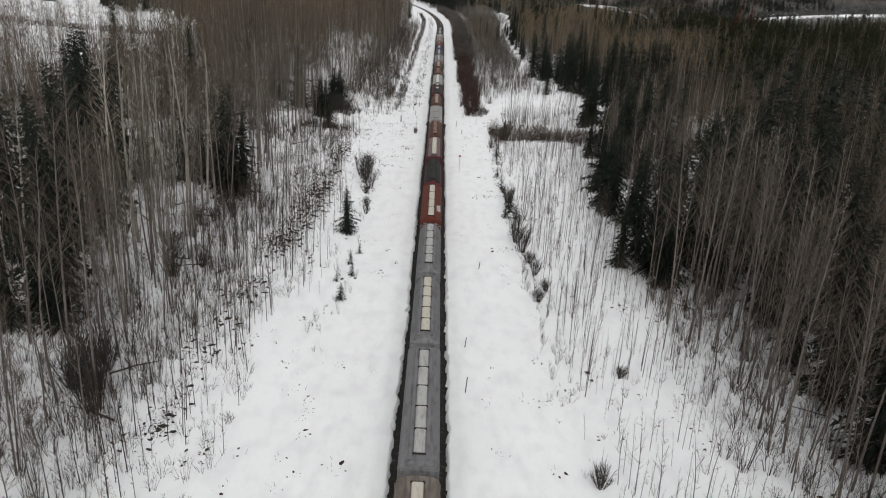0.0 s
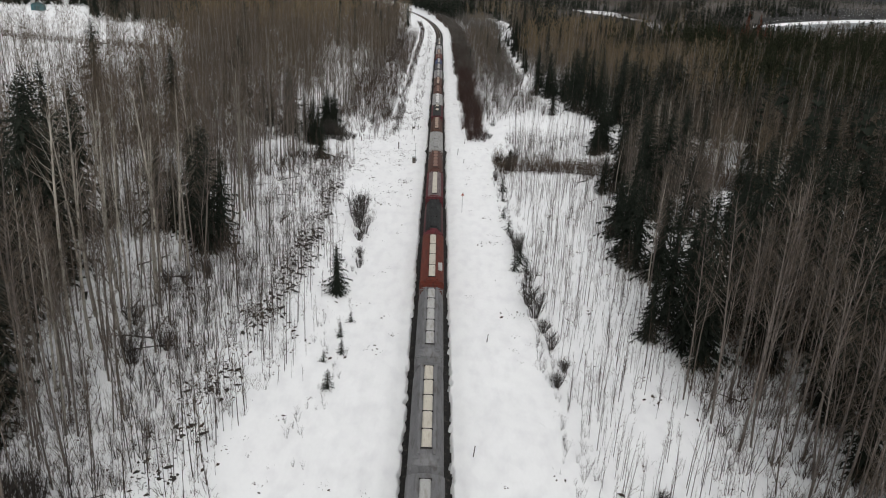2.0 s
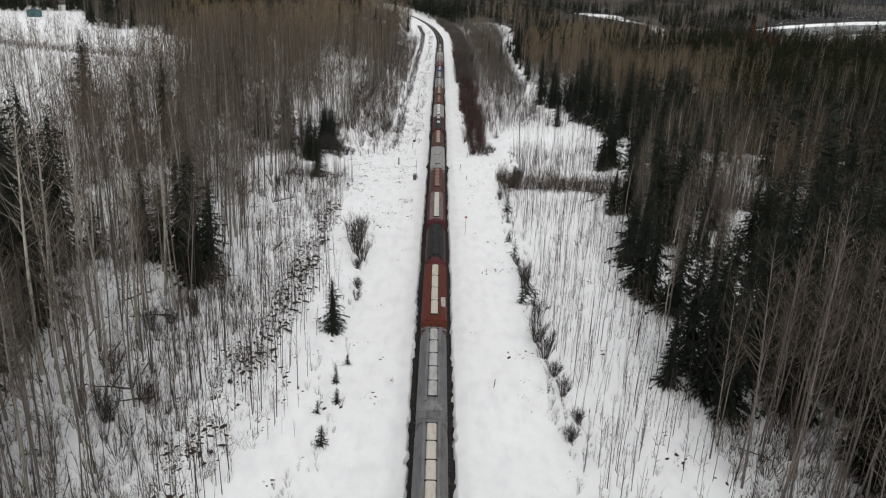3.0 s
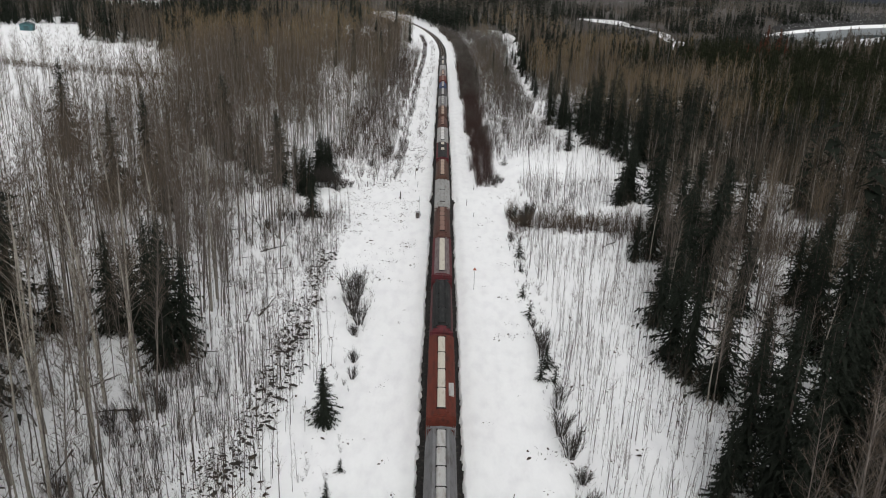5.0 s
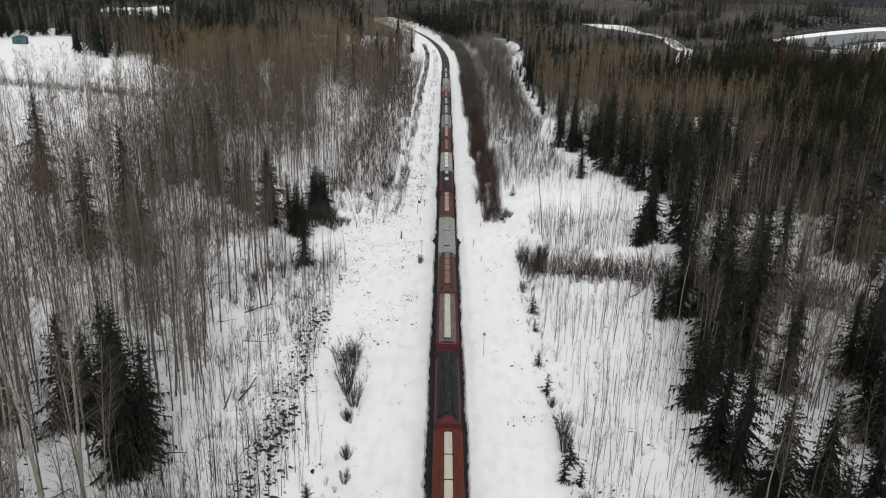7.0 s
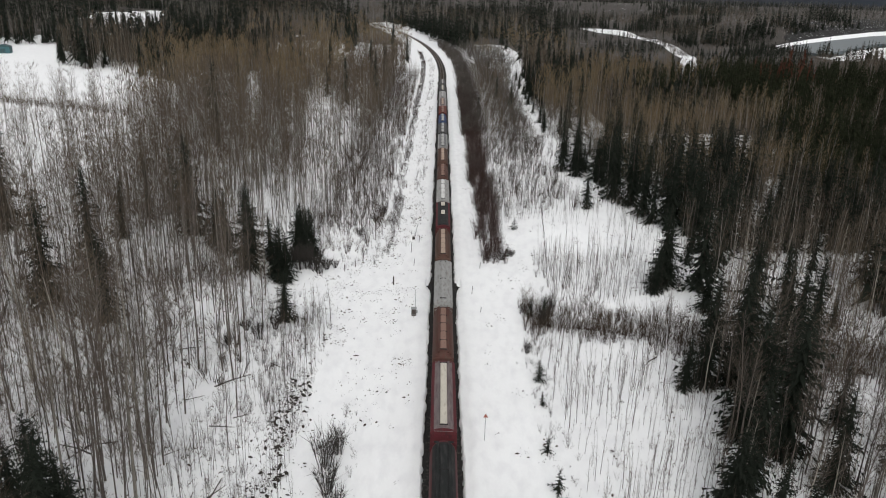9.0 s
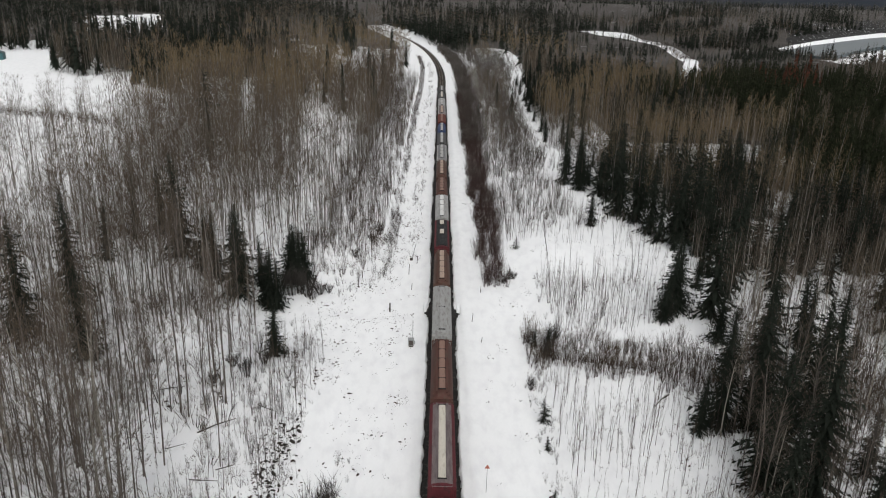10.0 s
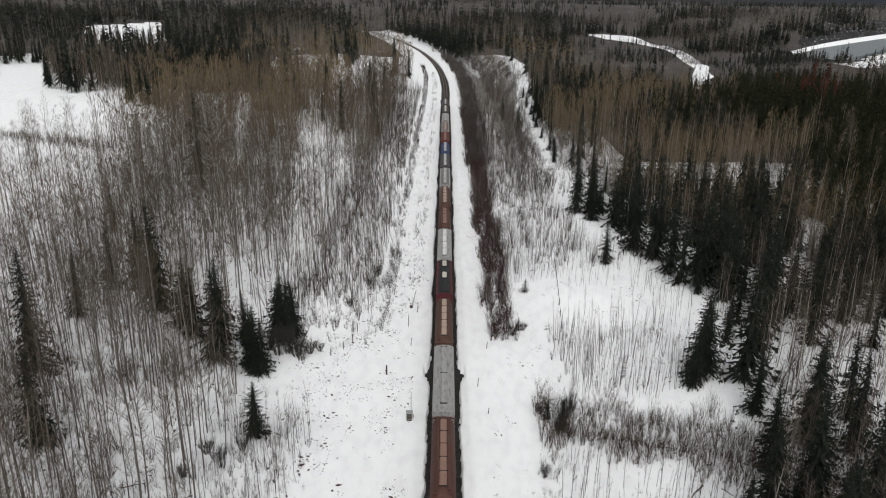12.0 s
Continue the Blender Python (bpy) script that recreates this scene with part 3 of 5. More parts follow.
# ---- trees: shapes made once, then set out ----
class Shape:
    """Triangles with a material number each."""
    def __init__(self):
        self.v, self.t, self.m, self.n = [], [], [], 0

    def add(self, v, t, m):
        v, t = np.asarray(v, float).reshape(-1, 3), np.asarray(t, int).reshape(-1, 3)
        self.v.append(v)
        self.t.append(t + self.n)
        self.m.append(np.full(len(t), m))
        self.n += len(v)

    def done(self):
        return np.concatenate(self.v), np.concatenate(self.t), np.concatenate(self.m)

    def tube(self, path, radii, sides, m):
        path = np.asarray(path, float)
        d = np.gradient(path, axis=0)
        d /= np.linalg.norm(d, axis=1)[:, None] + 1e-9
        a = np.cross(d, [0.31, 0.2, 0.93] if abs(d[0, 2]) < 0.9 else [1.0, 0.1, 0])
        a /= np.linalg.norm(a, axis=1)[:, None] + 1e-9
        b = np.cross(d, a)
        th = np.arange(sides) * 2 * np.pi / sides
        ringv = a[:, None] * np.cos(th)[None, :, None] + b[:, None] * np.sin(th)[None, :, None]
        v = path[:, None] + ringv * np.asarray(radii)[:, None, None]
        t = []
        for k in range(len(path) - 1):
            for i in range(sides):
                j = (i + 1) % sides
                p, q, r, s = k * sides + i, k * sides + j, (k + 1) * sides + j, (k + 1) * sides + i
                t += [(p, q, r), (p, r, s)]
        self.add(v, t, m)

    def sliver(self, a, b, w, m, g):
        d = b - a
        side = np.cross(d, g.normal(size=3))
        side *= w / (np.linalg.norm(side) + 1e-9)
        self.add([a - side / 2, a + side / 2, b], [(0, 1, 2)], m)


def aspen_shape(seed, h, start=0.34, limbs=25, twigs=6, sides=5, spread=0.15, wide=0.03, rad=0.0064, limb_sides=3, upright=0.5, reach=(0.25, 0.6)):
    g = np.random.default_rng(seed)
    s = Shape()
    lean = g.normal(size=2) * 0.02 * h
    zs = np.linspace(0, 1, 6 if sides > 3 else 3)
    bow = g.normal(size=2) * 0.012 * h
    path = np.stack([lean[0] * zs ** 1.5 + bow[0] * np.sin(zs * 5), lean[1] * zs ** 1.5 + bow[1] * np.sin(zs * 4), zs * h - 0.3 * (zs == 0)], 1)
    s.tube(path, rad * h * (1.03 - zs) ** 0.8 + 0.008, sides, 0)
    at = lambda f: np.array([np.interp(f, zs, path[:, k]) for k in range(3)])
    for k in range(limbs):
        f = start + (0.98 - start) * ((k + g.random()) / limbs)
        p = at(f)
        az, el = g.random() * 6.283, radians(g.uniform(22, 62))
        rel = (f - start) / (1 - start)
        ln = h * spread * (1.1 - 0.75 * rel) * g.uniform(0.6, 1.25)
        way = np.array([math.cos(az) * math.cos(el), math.sin(az) * math.cos(el), math.sin(el)])
        mid = p + way * ln * 0.5
        tip = mid + (way + [0, 0, 0.35]) * ln * 0.5
        if limb_sides:
            s.tube([p, tip], [0.0013 * h * (1.1 - rel * 0.6), 0.005], limb_sides, 0)
        for j in range(twigs):
            c = g.random()
            o = p + (tip - p) * (0.3 + 0.7 * c)
            w = way + g.normal(size=3) * 0.6 + [0, 0, upright]
            s.sliver(o, o + w / np.linalg.norm(w) * ln * g.uniform(*reach), wide, 1, g)
    return s.done()


def far_aspen_shape(seed, h, count=30, wide=0.11):
    """A bare tree for the distance: stem and a haze of short twigs in an egg-shaped crown."""
    g = np.random.default_rng(seed)
    s = Shape()
    s.tube([(0, 0, -0.3), (g.normal() * 0.3, g.normal() * 0.3, h * 0.97)], [0.006 * h, 0.02], 3, 0)
    for k in range(count):
        f = 0.32 + 0.66 * g.random()
        az = g.random() * 6.283
        r = h * 0.1 * math.sqrt(g.random()) * math.sin(min(1.0, (1.04 - f) / 0.5) * 1.57)
        o = np.array([math.cos(az) * r, math.sin(az) * r, f * h])
        w = np.array([math.cos(az) * 0.45, math.sin(az) * 0.45, 1.3]) + g.normal(size=3) * 0.35
        s.sliver(o, o + w / np.linalg.norm(w) * h * g.uniform(0.06, 0.13), wide, 1, g)
    return s.done()


def spruce_shape(seed, h, boughs=250, fingers=6, reach=0.26, slim=1.0, full=1.0, core=130):
    """A conifer: drooping boughs in uneven whorls, each feathered with needle twigs, denser towards the stem."""
    g = np.random.default_rng(seed)
    s = Shape()
    bow = g.normal(size=2) * 0.012 * h
    s.tube([(0, 0, -0.3), (bow[0], bow[1], h * 0.6), (0, 0, h)], [0.012 * h + 0.02, 0.007 * h, 0.01], 5, 0)
    lop, phase = g.uniform(0.08, 0.22), g.random() * 6.28
    for k in range(boughs):
        rel = 0.03 + 0.96 * ((k + g.random()) / boughs) ** 1.15
        tier = 0.88 + 0.18 * math.sin(rel * 40 + phase)
        az = k * 2.4 + g.normal() * 0.35
        side_way = 1 + lop * math.sin(az + phase + 5 * rel)
        ln = h * reach * slim * ((1 - rel) ** 0.68 + 0.02) * g.uniform(0.5, 1.2) * tier * side_way
        out, side = np.array([math.cos(az), math.sin(az), 0.0]), np.array([-math.sin(az), math.cos(az), 0.0])
        droop = -0.62 * (1 - rel) + 0.4 * rel * rel + g.normal() * 0.1
        base = np.array([0, 0, rel * h])
        tip = base + out * ln + np.array([0, 0, droop * ln])
        w = (0.06 * ln + 0.035) * full
        s.add([base - side * w, base + side * w, tip], [(0, 1, 2)], 1)
        for j in range(fingers):
            f = 0.2 + 0.75 * (j + g.random()) / fingers
            o = base + (tip - base) * f
            sg = -1 if j % 2 else 1
            e = o + (out * 0.55 + side * sg * g.uniform(0.5, 1.1)) * ln * 0.36 * (1.2 - f) + np.array([0, 0, -0.22 * ln * g.random()])
            q = out * (0.07 * ln + 0.03) * full + np.array([0, 0, 0.04])
            s.add([o - q, o + q, e], [(0, 1, 2)], 1)
    for k in range(core):
        # short dense inner boughs close to the stem
        rel = 0.06 + 0.86 * (k + g.random()) / core
        az, ln = k * 2.4, h * reach * slim * (1 - rel) ** 0.75 * 0.6 + 0.008 * h
        out, side = np.array([math.cos(az), math.sin(az), 0.0]), np.array([-math.sin(az), math.cos(az), 0.0])
        top = np.array([0, 0, rel * h + 0.4 * ln])
        s.add([top - side * ln * 0.24, top + side * ln * 0.24, top + out * ln * g.uniform(0.8, 1.15) - np.array([0, 0, ln * g.uniform(0.6, 1.1)])], [(0, 1, 2)], 1)
    return s.done()


def far_spruce_shape(seed, h, sprays=56, reach=0.15, taper=0.85, wide=0.055):
    """A conifer for the distance: stem and many needle sprays in a ragged cone."""
    g = np.random.default_rng(seed)
    s = Shape()
    s.tube([(0, 0, -0.3), (0, 0, h)], [0.012 * h, 0.02], 3, 0)
    for k in range(sprays):
        f = 0.08 + 0.9 * ((k + g.random()) / sprays) ** 1.25
        r = h * reach * ((1 - f) ** taper + 0.04) * g.uniform(0.65, 1.25)
        az = k * 2.4 + g.normal() * 0.4
        c, d = math.cos(az), math.sin(az)
        w = h * wide * (1.15 - 0.7 * f)
        top = f * h + 0.35 * r
        s.add([(-d * w - c * w * 0.2, c * w - d * w * 0.2, top), (d * w - c * w * 0.2, -c * w - d * w * 0.2, top), (c * r, d * r, top - r * g.uniform(0.45, 0.9))], [(0, 1, 2)], 1)
    return s.done()


def shrub_shape(seed, h, stems=16, twigs=4, spread=0.5, wide=0.03, foot=0.3):
    g = np.random.default_rng(seed)
    s = Shape()
    for k in range(stems):
        az, r = g.random() * 6.283, spread * h * math.sqrt(g.random())
        a = np.array([math.cos(az) * r * foot, math.sin(az) * r * foot, -0.1])
        b = np.array([math.cos(az) * r, math.sin(az) * r, h * g.uniform(0.6, 1.05)])
        s.sliver(a, b, wide * 1.4, 0, g)
        for j in range(twigs):
            o = a + (b - a) * g.uniform(0.35, 0.95)
            w = (b - a) / np.linalg.norm(b - a) + g.normal(size=3) * 0.4
            s.sliver(o, o + w * h * g.uniform(0.15, 0.35), wide, 1, g)
    return s.done()


def debris_shape(seed, size, lumps=4):
    """Dark clods, stubs and broken sticks lying low on the snow."""
    g = np.random.default_rng(seed)
    s = Shape()
    for k in range(lumps):
        c = np.array([g.normal() * 0.7, g.normal() * 0.5, 0]) * size
        r, a0, long = size * g.uniform(0.06, 0.2), g.random() * 6.28, g.uniform(1.0, 2.4)
        turn = g.random() * 3.14
        ca, sa = math.cos(turn), math.sin(turn)
        base = []
        for j in range(5):
            u, v = r * long * math.cos(a0 + j * 1.257) * g.uniform(0.7, 1.2), r * math.sin(a0 + j * 1.257) * g.uniform(0.7, 1.2)
            base.append(c + np.array([u * ca - v * sa, u * sa + v * ca, -0.05]))
        top = c + np.array([g.normal() * r * 0.3, g.normal() * r * 0.3, r * g.uniform(0.4, 0.9)])
        s.add([*base, top], [(j, (j + 1) % 5, 5) for j in range(5)], 0)
    for k in range(5):
        a = np.array([g.normal() * 0.6, g.normal() * 0.6, 0.0]) * size
        s.sliver(a, a + np.array([g.normal() * 0.5, g.normal() * 0.5, 0.3 + abs(g.normal()) * 0.8]) * size * 0.4, 0.035, 1, g)
    return s.done()


def young_shape(seed, h, stout=0.9, sides=4, twigs=13, knots=(0, 0.4, 0.75, 1.0)):
    """A sapling: whip-thin stem, a few short upright twigs."""
    g = np.random.default_rng(seed)
    s = Shape()
    bend = g.normal(size=2) * 0.05 * h
    zs = np.array(knots)
    path = np.stack([bend[0] * zs ** 2, bend[1] * zs ** 2, h * zs - 0.2 * (zs == 0)], 1)
    s.tube(path, ((0.0038 * h + 0.006) * (1 - zs) + 0.003) * stout, sides, 0)
    for k in range(twigs):
        f = g.uniform(0.25, 0.97)
        o = np.array([np.interp(f, zs, path[:, q]) for q in range(3)])
        az = g.random() * 6.28
        w = np.array([math.cos(az) * 0.5, math.sin(az) * 0.5, 0.9])
        s.sliver(o, o + (w + g.normal(size=3) * 0.2) * h * 0.17 * g.uniform(0.5, 1.3) * (1.3 - f), 0.03 * stout, 1, g)
    return s.done()


def set_out(name, shapes, xs, ys, sc, mats, label, category, seed=0):
    """Many trees joined into one object of kind stuff."""
    if len(xs) == 0:
        return
    g = np.random.default_rng(seed + 500)
    pick = g.integers(0, len(shapes), len(xs))
    zs = land(xs, ys)
    V, T, I, n = [], [], [], 0
    for k, (v, t, m) in enumerate(shapes):
        w = np.where(pick == k)[0]
        if not len(w):
            continue
        a = g.random(len(w)) * 6.283
        c, s = np.cos(a)[:, None], np.sin(a)[:, None]
        k1 = sc[w][:, None]
        P = np.stack([(v[None, :, 0] * c - v[None, :, 1] * s) * k1 + xs[w][:, None], (v[None, :, 0] * s + v[None, :, 1] * c) * k1 + ys[w][:, None],
                      v[None, :, 2] * k1 + zs[w][:, None]], -1)
        V.append(P.reshape(-1, 3))
        T.append((t[None] + (np.arange(len(w)) * len(v))[:, None, None] + n).reshape(-1, 3))
        I.append(np.tile(m, len(w)))
        n += len(w) * len(v)
    me = mesh_np(name, np.concatenate(V), np.concatenate(T), mats, np.concatenate(I))
    tagged(new(name, me), label, category, kind="stuff")


def grown(name, shape, mats, label, category, group, names=("trunk", "crown")):
    """One tree as a thing with its trunk and crown as parts, to be copied."""
    v, t, m = shape
    thing = tagged(new(name), label, category, group=group)
    for k in (0, 1):
        f = t[m == k]
        used, inv = np.unique(f, return_inverse=True)
        ob = new(names[k], mesh_np(names[k], v[used], inv.reshape(-1, 3), [mats[k]]))
        ob.parent = thing
    return thing


PLACED = set()


def copies(things, xs, ys, sc, seed=0, squat=1.0):
    g = np.random.default_rng(seed + 900)
    zs = land(xs, ys)
    for i in range(len(xs)):
        k = int(g.integers(0, len(things)))
        m = pose(float(xs[i]), float(ys[i]), float(zs[i]), g.normal() * 1.5, g.normal() * 1.5, g.random() * 360)
        if things[k].name in PLACED:
            ob = copy_thing(things[k], m)
        else:
            ob = things[k]
            PLACED.add(ob.name)
            ob.matrix_basis = m
        ob.scale = (float(sc[i]) * squat, float(sc[i]) * squat, float(sc[i]))


def scatter(x0, x1, y0, y1, spacing, density, seed, margin=22):
    """Jittered places in a block of land, kept by a density from 0 to 1."""
    g = np.random.default_rng(seed)
    nx, ny = max(1, int((x1 - x0) / spacing)), max(1, int((y1 - y0) / spacing))
    X, Y = np.meshgrid(np.linspace(x0, x1, nx), np.linspace(y0, y1, ny))
    X, Y = (X + g.uniform(-0.6, 0.6, X.shape) * spacing).ravel(), (Y + g.uniform(-0.6, 0.6, Y.shape) * spacing).ravel()
    seen_zone = np.abs(X) < margin + 0.6 * (Y + 10)
    keep = (g.random(X.shape) < density(X, Y)) & seen_zone
    return X[keep], Y[keep]

# ---- woods: where what grows ----
L_EDGE = [(-69, 23), (40, 23.5), (60, 25), (86, 26.3), (126, 26.5), (146, 24), (166, 25), (173, 26), (182, 29), (190, 30), (198, 33), (205, 27), (220, 22), (262, 20), (423, 20), (528, 18), (737, 18), (850, 24), (940, 34), (1040, 30), (1100, 8), (5000, 4)]
R_EDGE = [(-69, 29), (43, 29), (66, 27), (90, 25.5), (96, 26.5), (108, 29), (127, 29.5), (148, 33), (158, 36), (172, 41), (188, 43), (213, 47), (248, 45), (268, 37), (291, 35), (327, 36.5), (375, 37.5), (445, 40), (500, 43), (554, 48), (640, 52), (713, 55), (860, 58), (962, 62), (1000, 50), (1040, 6), (5000, 4)]


def edge_at(y, table):
    return np.interp(y, [a for a, _ in table], [b for _, b in table])


# snowy gaps inside the left wood, and a swath of bare trees among the far conifers
GAPS = [[(-34, 236), (-18, 236), (-26, 315), (-45, 374), (-57, 374), (-45, 314)], [(-63, 305), (-58, 305), (-83, 418), (-89, 418)], [(-54, 450), (-40, 452), (-50, 600), (-80, 640)]]
SWATH = [(-68, 545), (-120, 545), (-210, 930), (-125, 930)]


def beyond_field(x, y):
    """How far a place lies behind the field's far edge."""
    return y - np.interp(x, [-258, -215, -168, -125], [590, 500, 450, 417])


def open_ground(x, y):
    return inside(x, y, FIELD) | inside(x, y, FIELD_FAR) | inside(x, y, TRAIL) | inside(x, y, RIVER) | inside(x, y, BANK) | inside(x, y, BAR)


def wooded(x, y):
    u = x - track_x(y)
    wob = (vnoise(x, y, 6.0, 41) - 0.5) * np.where(y > 320, 2.0, 4.0)
    left = ramp(-u + wob, edge_at(y, L_EDGE), edge_at(y, L_EDGE) + 3)
    right = ramp(u + wob, edge_at(y, R_EDGE), edge_at(y, R_EDGE) + 2)
    thin = 0.5 + 0.5 * ramp(vnoise(x, y, 14.0, 42) + 0.4 * ((u > 0) & (y < 92)) + 0.07 * ((u < 0) & (u > -70) & (y > 110) & (y < 210)), 0.25, 0.55)
    thin = thin * np.where(y > 760, 0.6 + 0.4 * ramp(vnoise(x, y * 0.6, 90.0, 55), 0.35, 0.5), 1.0)
    thin = thin * np.where((u > 33) & (u < 72) & (y > 110) & (y < 200), np.where((u > 38) & (y > 128), 0.75, 0.55) + 0.4 * ramp(vnoise(x, y, 16, 49), 0.42, 0.6), 1.0)
    thin = thin * np.where((u > 30) & (u < 50) & (y > 88) & (y <= 110), 0.62 + 0.38 * ramp(vnoise(x, y, 9, 56), 0.4, 0.6), 1.0)
    thin = thin * np.where((x < -190) & (x > -430) & (y > 640) & (y < 800), 0.35, 1.0)
    thin = thin * np.where((x < -84) & (y > 185) & (y < 330), 0.24, 1.0)
    for gap in GAPS:
        thin = thin * np.where(inside(x, y, gap), 0.36, 1.0)
    b = beyond_field(x, y)
    thin = thin * np.where((x < -112) & (x > -330) & (b < 42) & (y > 400), 0.8, 1.0)
    # a narrow snowed-in lane through the wood
    thin = thin * np.where(np.abs(x - np.interp(y, [84, 100, 118, 130, 156], [29, 38, 43.5, 48, 57])) < 1.6, np.where((y > 84) & (y < 156), 0.15, 1.0), 1.0)
    # between the willow strip and the cut line only some trees grow
    between = np.where(y < 660, 0.75 * ramp(y, 262, 340), 0.7) * (u > 15) * (u < edge_at(y, R_EDGE) - 9)
    return np.where(open_ground(x, y), 0, np.maximum(np.maximum(left, right) * thin, between))


CLUMPS = [(62, 264, 5, 8), (54, 292, 5, 8)]
PINES = [(76, 376), (108, 345), (104, 310), (90, 244), (320, 225), (350, 430), (205, 500), (165, 520), (106, 425)]


def in_clump(x, y):
    d = np.full(np.shape(x), 9.0)
    for cx, cy, rx, ry in CLUMPS:
        d = np.minimum(d, ((x - cx) / rx) ** 2 + ((y - cy) / ry) ** 2)
    return 1 - ramp(d, 0.6, 1.3)


def conifer(x, y):
    """Share of conifers."""
    u = x - track_x(y)
    patch = ramp(vnoise(x, y, 24.0, 43), 0.62, 0.7)
    left = np.where(y < 350, np.where(x > -60, 0.0, 0.003), 0.008 + 0.04 * patch)
    left = np.where((x < -60) & (y > 470 + 0.5 * (x + 100)), 0.08 + 0.5 * ramp(vnoise(x, y, 34, 47) + 0.12 * (x < -150), 0.4, 0.56), left)
    left = np.where((x < -112) & (x > -330) & (y > 400) & (beyond_field(x, y) < 40), 0.12 + 0.4 * ramp(vnoise(x, y, 26, 47), 0.45, 0.55), left)
    left = np.where(inside(x, y, SWATH), 0.04 + 0.2 * patch, left)
    left = np.where(y > 930, 0.06 + 0.7 * ramp(vnoise(x, y, 70, 44), 0.5, 0.58), left)
    big = ramp(vnoise(x, y, 40.0, 45), 0.45, 0.6)
    right = np.where(y < 114, np.where(u < 36, np.where(y < 86, 0.0, 0.03), np.where((u < 58) & (y > 92), 0.04, 0.2)), np.where(y < 195, np.where(u > 72, 0.24, 0.03 + 0.05 * big), 0.1 + 0.3 * big))
    right = np.where((y >= 195) & (y < 320), np.where((u > 58) & (u < 110) & (y > 288), 0.03, np.where(u < 58, 0.08 + 0.5 * ramp(vnoise(x, y, 13, 64), 0.48, 0.58), 0.18 + 0.4 * ramp(vnoise(x, y, 11, 64), 0.45, 0.55))), right)
    right = np.where((y > 300) & (y < 800), np.where((u < 130) & (y < 700), 0.03 + 0.42 * ramp(vnoise(x, y, 30, 46), 0.58, 0.67), 0.015 + 0.85 * ramp(vnoise(x, y, 42, 46), 0.58, 0.63)), right)
    right = np.where(y > 800, 0.015 + 0.93 * ramp(vnoise(x, y, 60, 48), 0.55, 0.6), right)
    right = np.where((u > 9) & (u < 28) & (y > 620) & (y < 1000), 0.9, right)
    right = np.where(inside(x, y, PINES), np.where(y < 345, 0.55 + 0.35 * big, 0.72 + 0.26 * ramp(vnoise(x, y, 30, 54), 0.3, 0.5)), right)
    right = np.where((u > 10) & (u < edge_at(y, R_EDGE) - 4) & (y > 240) & (y < 660), 0.015, right)
    return np.maximum(np.where(u < 0, left, right), 0.85 * in_clump(x, y))


ASPENS = [aspen_shape(i, h, start=st, rad=r, limbs=46, twigs=6, wide=0.034, spread=0.135, upright=0.7) for i, (h, r, st) in enumerate(((18, 0.0042, 0.42), (20, 0.0048, 0.48), (16, 0.0037, 0.38), (19, 0.0045, 0.5), (21, 0.0054, 0.46), (17, 0.004, 0.36), (15, 0.0036, 0.34), (19.5, 0.005, 0.48)))]
ASPENS_MID = [aspen_shape(20 + i, h, start=0.36, limbs=58, twigs=3, sides=3, limb_sides=0, wide=0.054, spread=0.135, rad=0.005, upright=0.9, reach=(0.4, 1.0)) for i, h in enumerate((18, 20, 16, 19, 15))]
ASPENS_FAR = [far_aspen_shape(40 + i, h, count=40, wide=0.19) for i, h in enumerate((18, 16, 20, 17))]
ASPENS_DISTANT = [far_aspen_shape(45 + i, h, count=20, wide=0.34) for i, h in enumerate((18, 16, 20, 17))]
ASPENS_FAR2 = [far_aspen_shape(50 + i, h, count=14, wide=0.5) for i, h in enumerate((17, 15, 18))]
SPRUCES = [spruce_shape(60 + i, 14, boughs=240, fingers=6, slim=w, full=0.72, core=80) for i, w in enumerate((0.95, 1.08, 0.85, 1.0, 1.15, 0.9))]
SPRUCES_YOUNG = [spruce_shape(66 + i, 3.0, boughs=b, fingers=4, slim=w, full=0.7, core=8) for i, (b, w) in enumerate(((70, 1.1), (54, 1.3), (84, 1.0), (46, 1.35)))]
SPRUCES_MID = [spruce_shape(70 + i, h, boughs=105, fingers=4, slim=w, full=1.5, core=50) for i, (h, w) in enumerate(((17, 1.1), (20, 0.95), (14, 1.25), (18, 1.05)))]
SPRUCES_BACK = [far_spruce_shape(75 + i, h, sprays=80, wide=0.05, reach=0.23) for i, h in enumerate((17, 20, 14, 22))]
SPRUCES_FAR = [far_spruce_shape(80 + i, h, sprays=24, wide=0.075, reach=0.22) for i, h in enumerate((17, 20, 14, 22))]
PINES_FAR = [far_spruce_shape(85 + i, h, sprays=64, reach=0.19, taper=0.6, wide=0.042) for i, h in enumerate((16, 18, 14, 19))]
SPRUCES_FAR2 = [far_spruce_shape(90 + i, h, sprays=22, reach=0.19, wide=0.1) for i, h in enumerate((17, 20, 14))]
YOUNG = [young_shape(100 + i, h, 1.05, 3, 20) for i, h in enumerate((5.2, 3.8, 6.6, 2.6, 4.6, 7.6))]
BRUSH = [shrub_shape(130 + i, h, stems=12, twigs=3, spread=0.35) for i, h in enumerate((2.6, 3.4, 2.0))]
UNDER = [shrub_shape(135 + i, h, stems=9, twigs=4, spread=0.8, wide=0.03) for i, h in enumerate((1.6, 2.2, 1.2))]
TUFTS = [debris_shape(140 + i, h) for i, h in enumerate((0.7, 0.5, 0.95))]


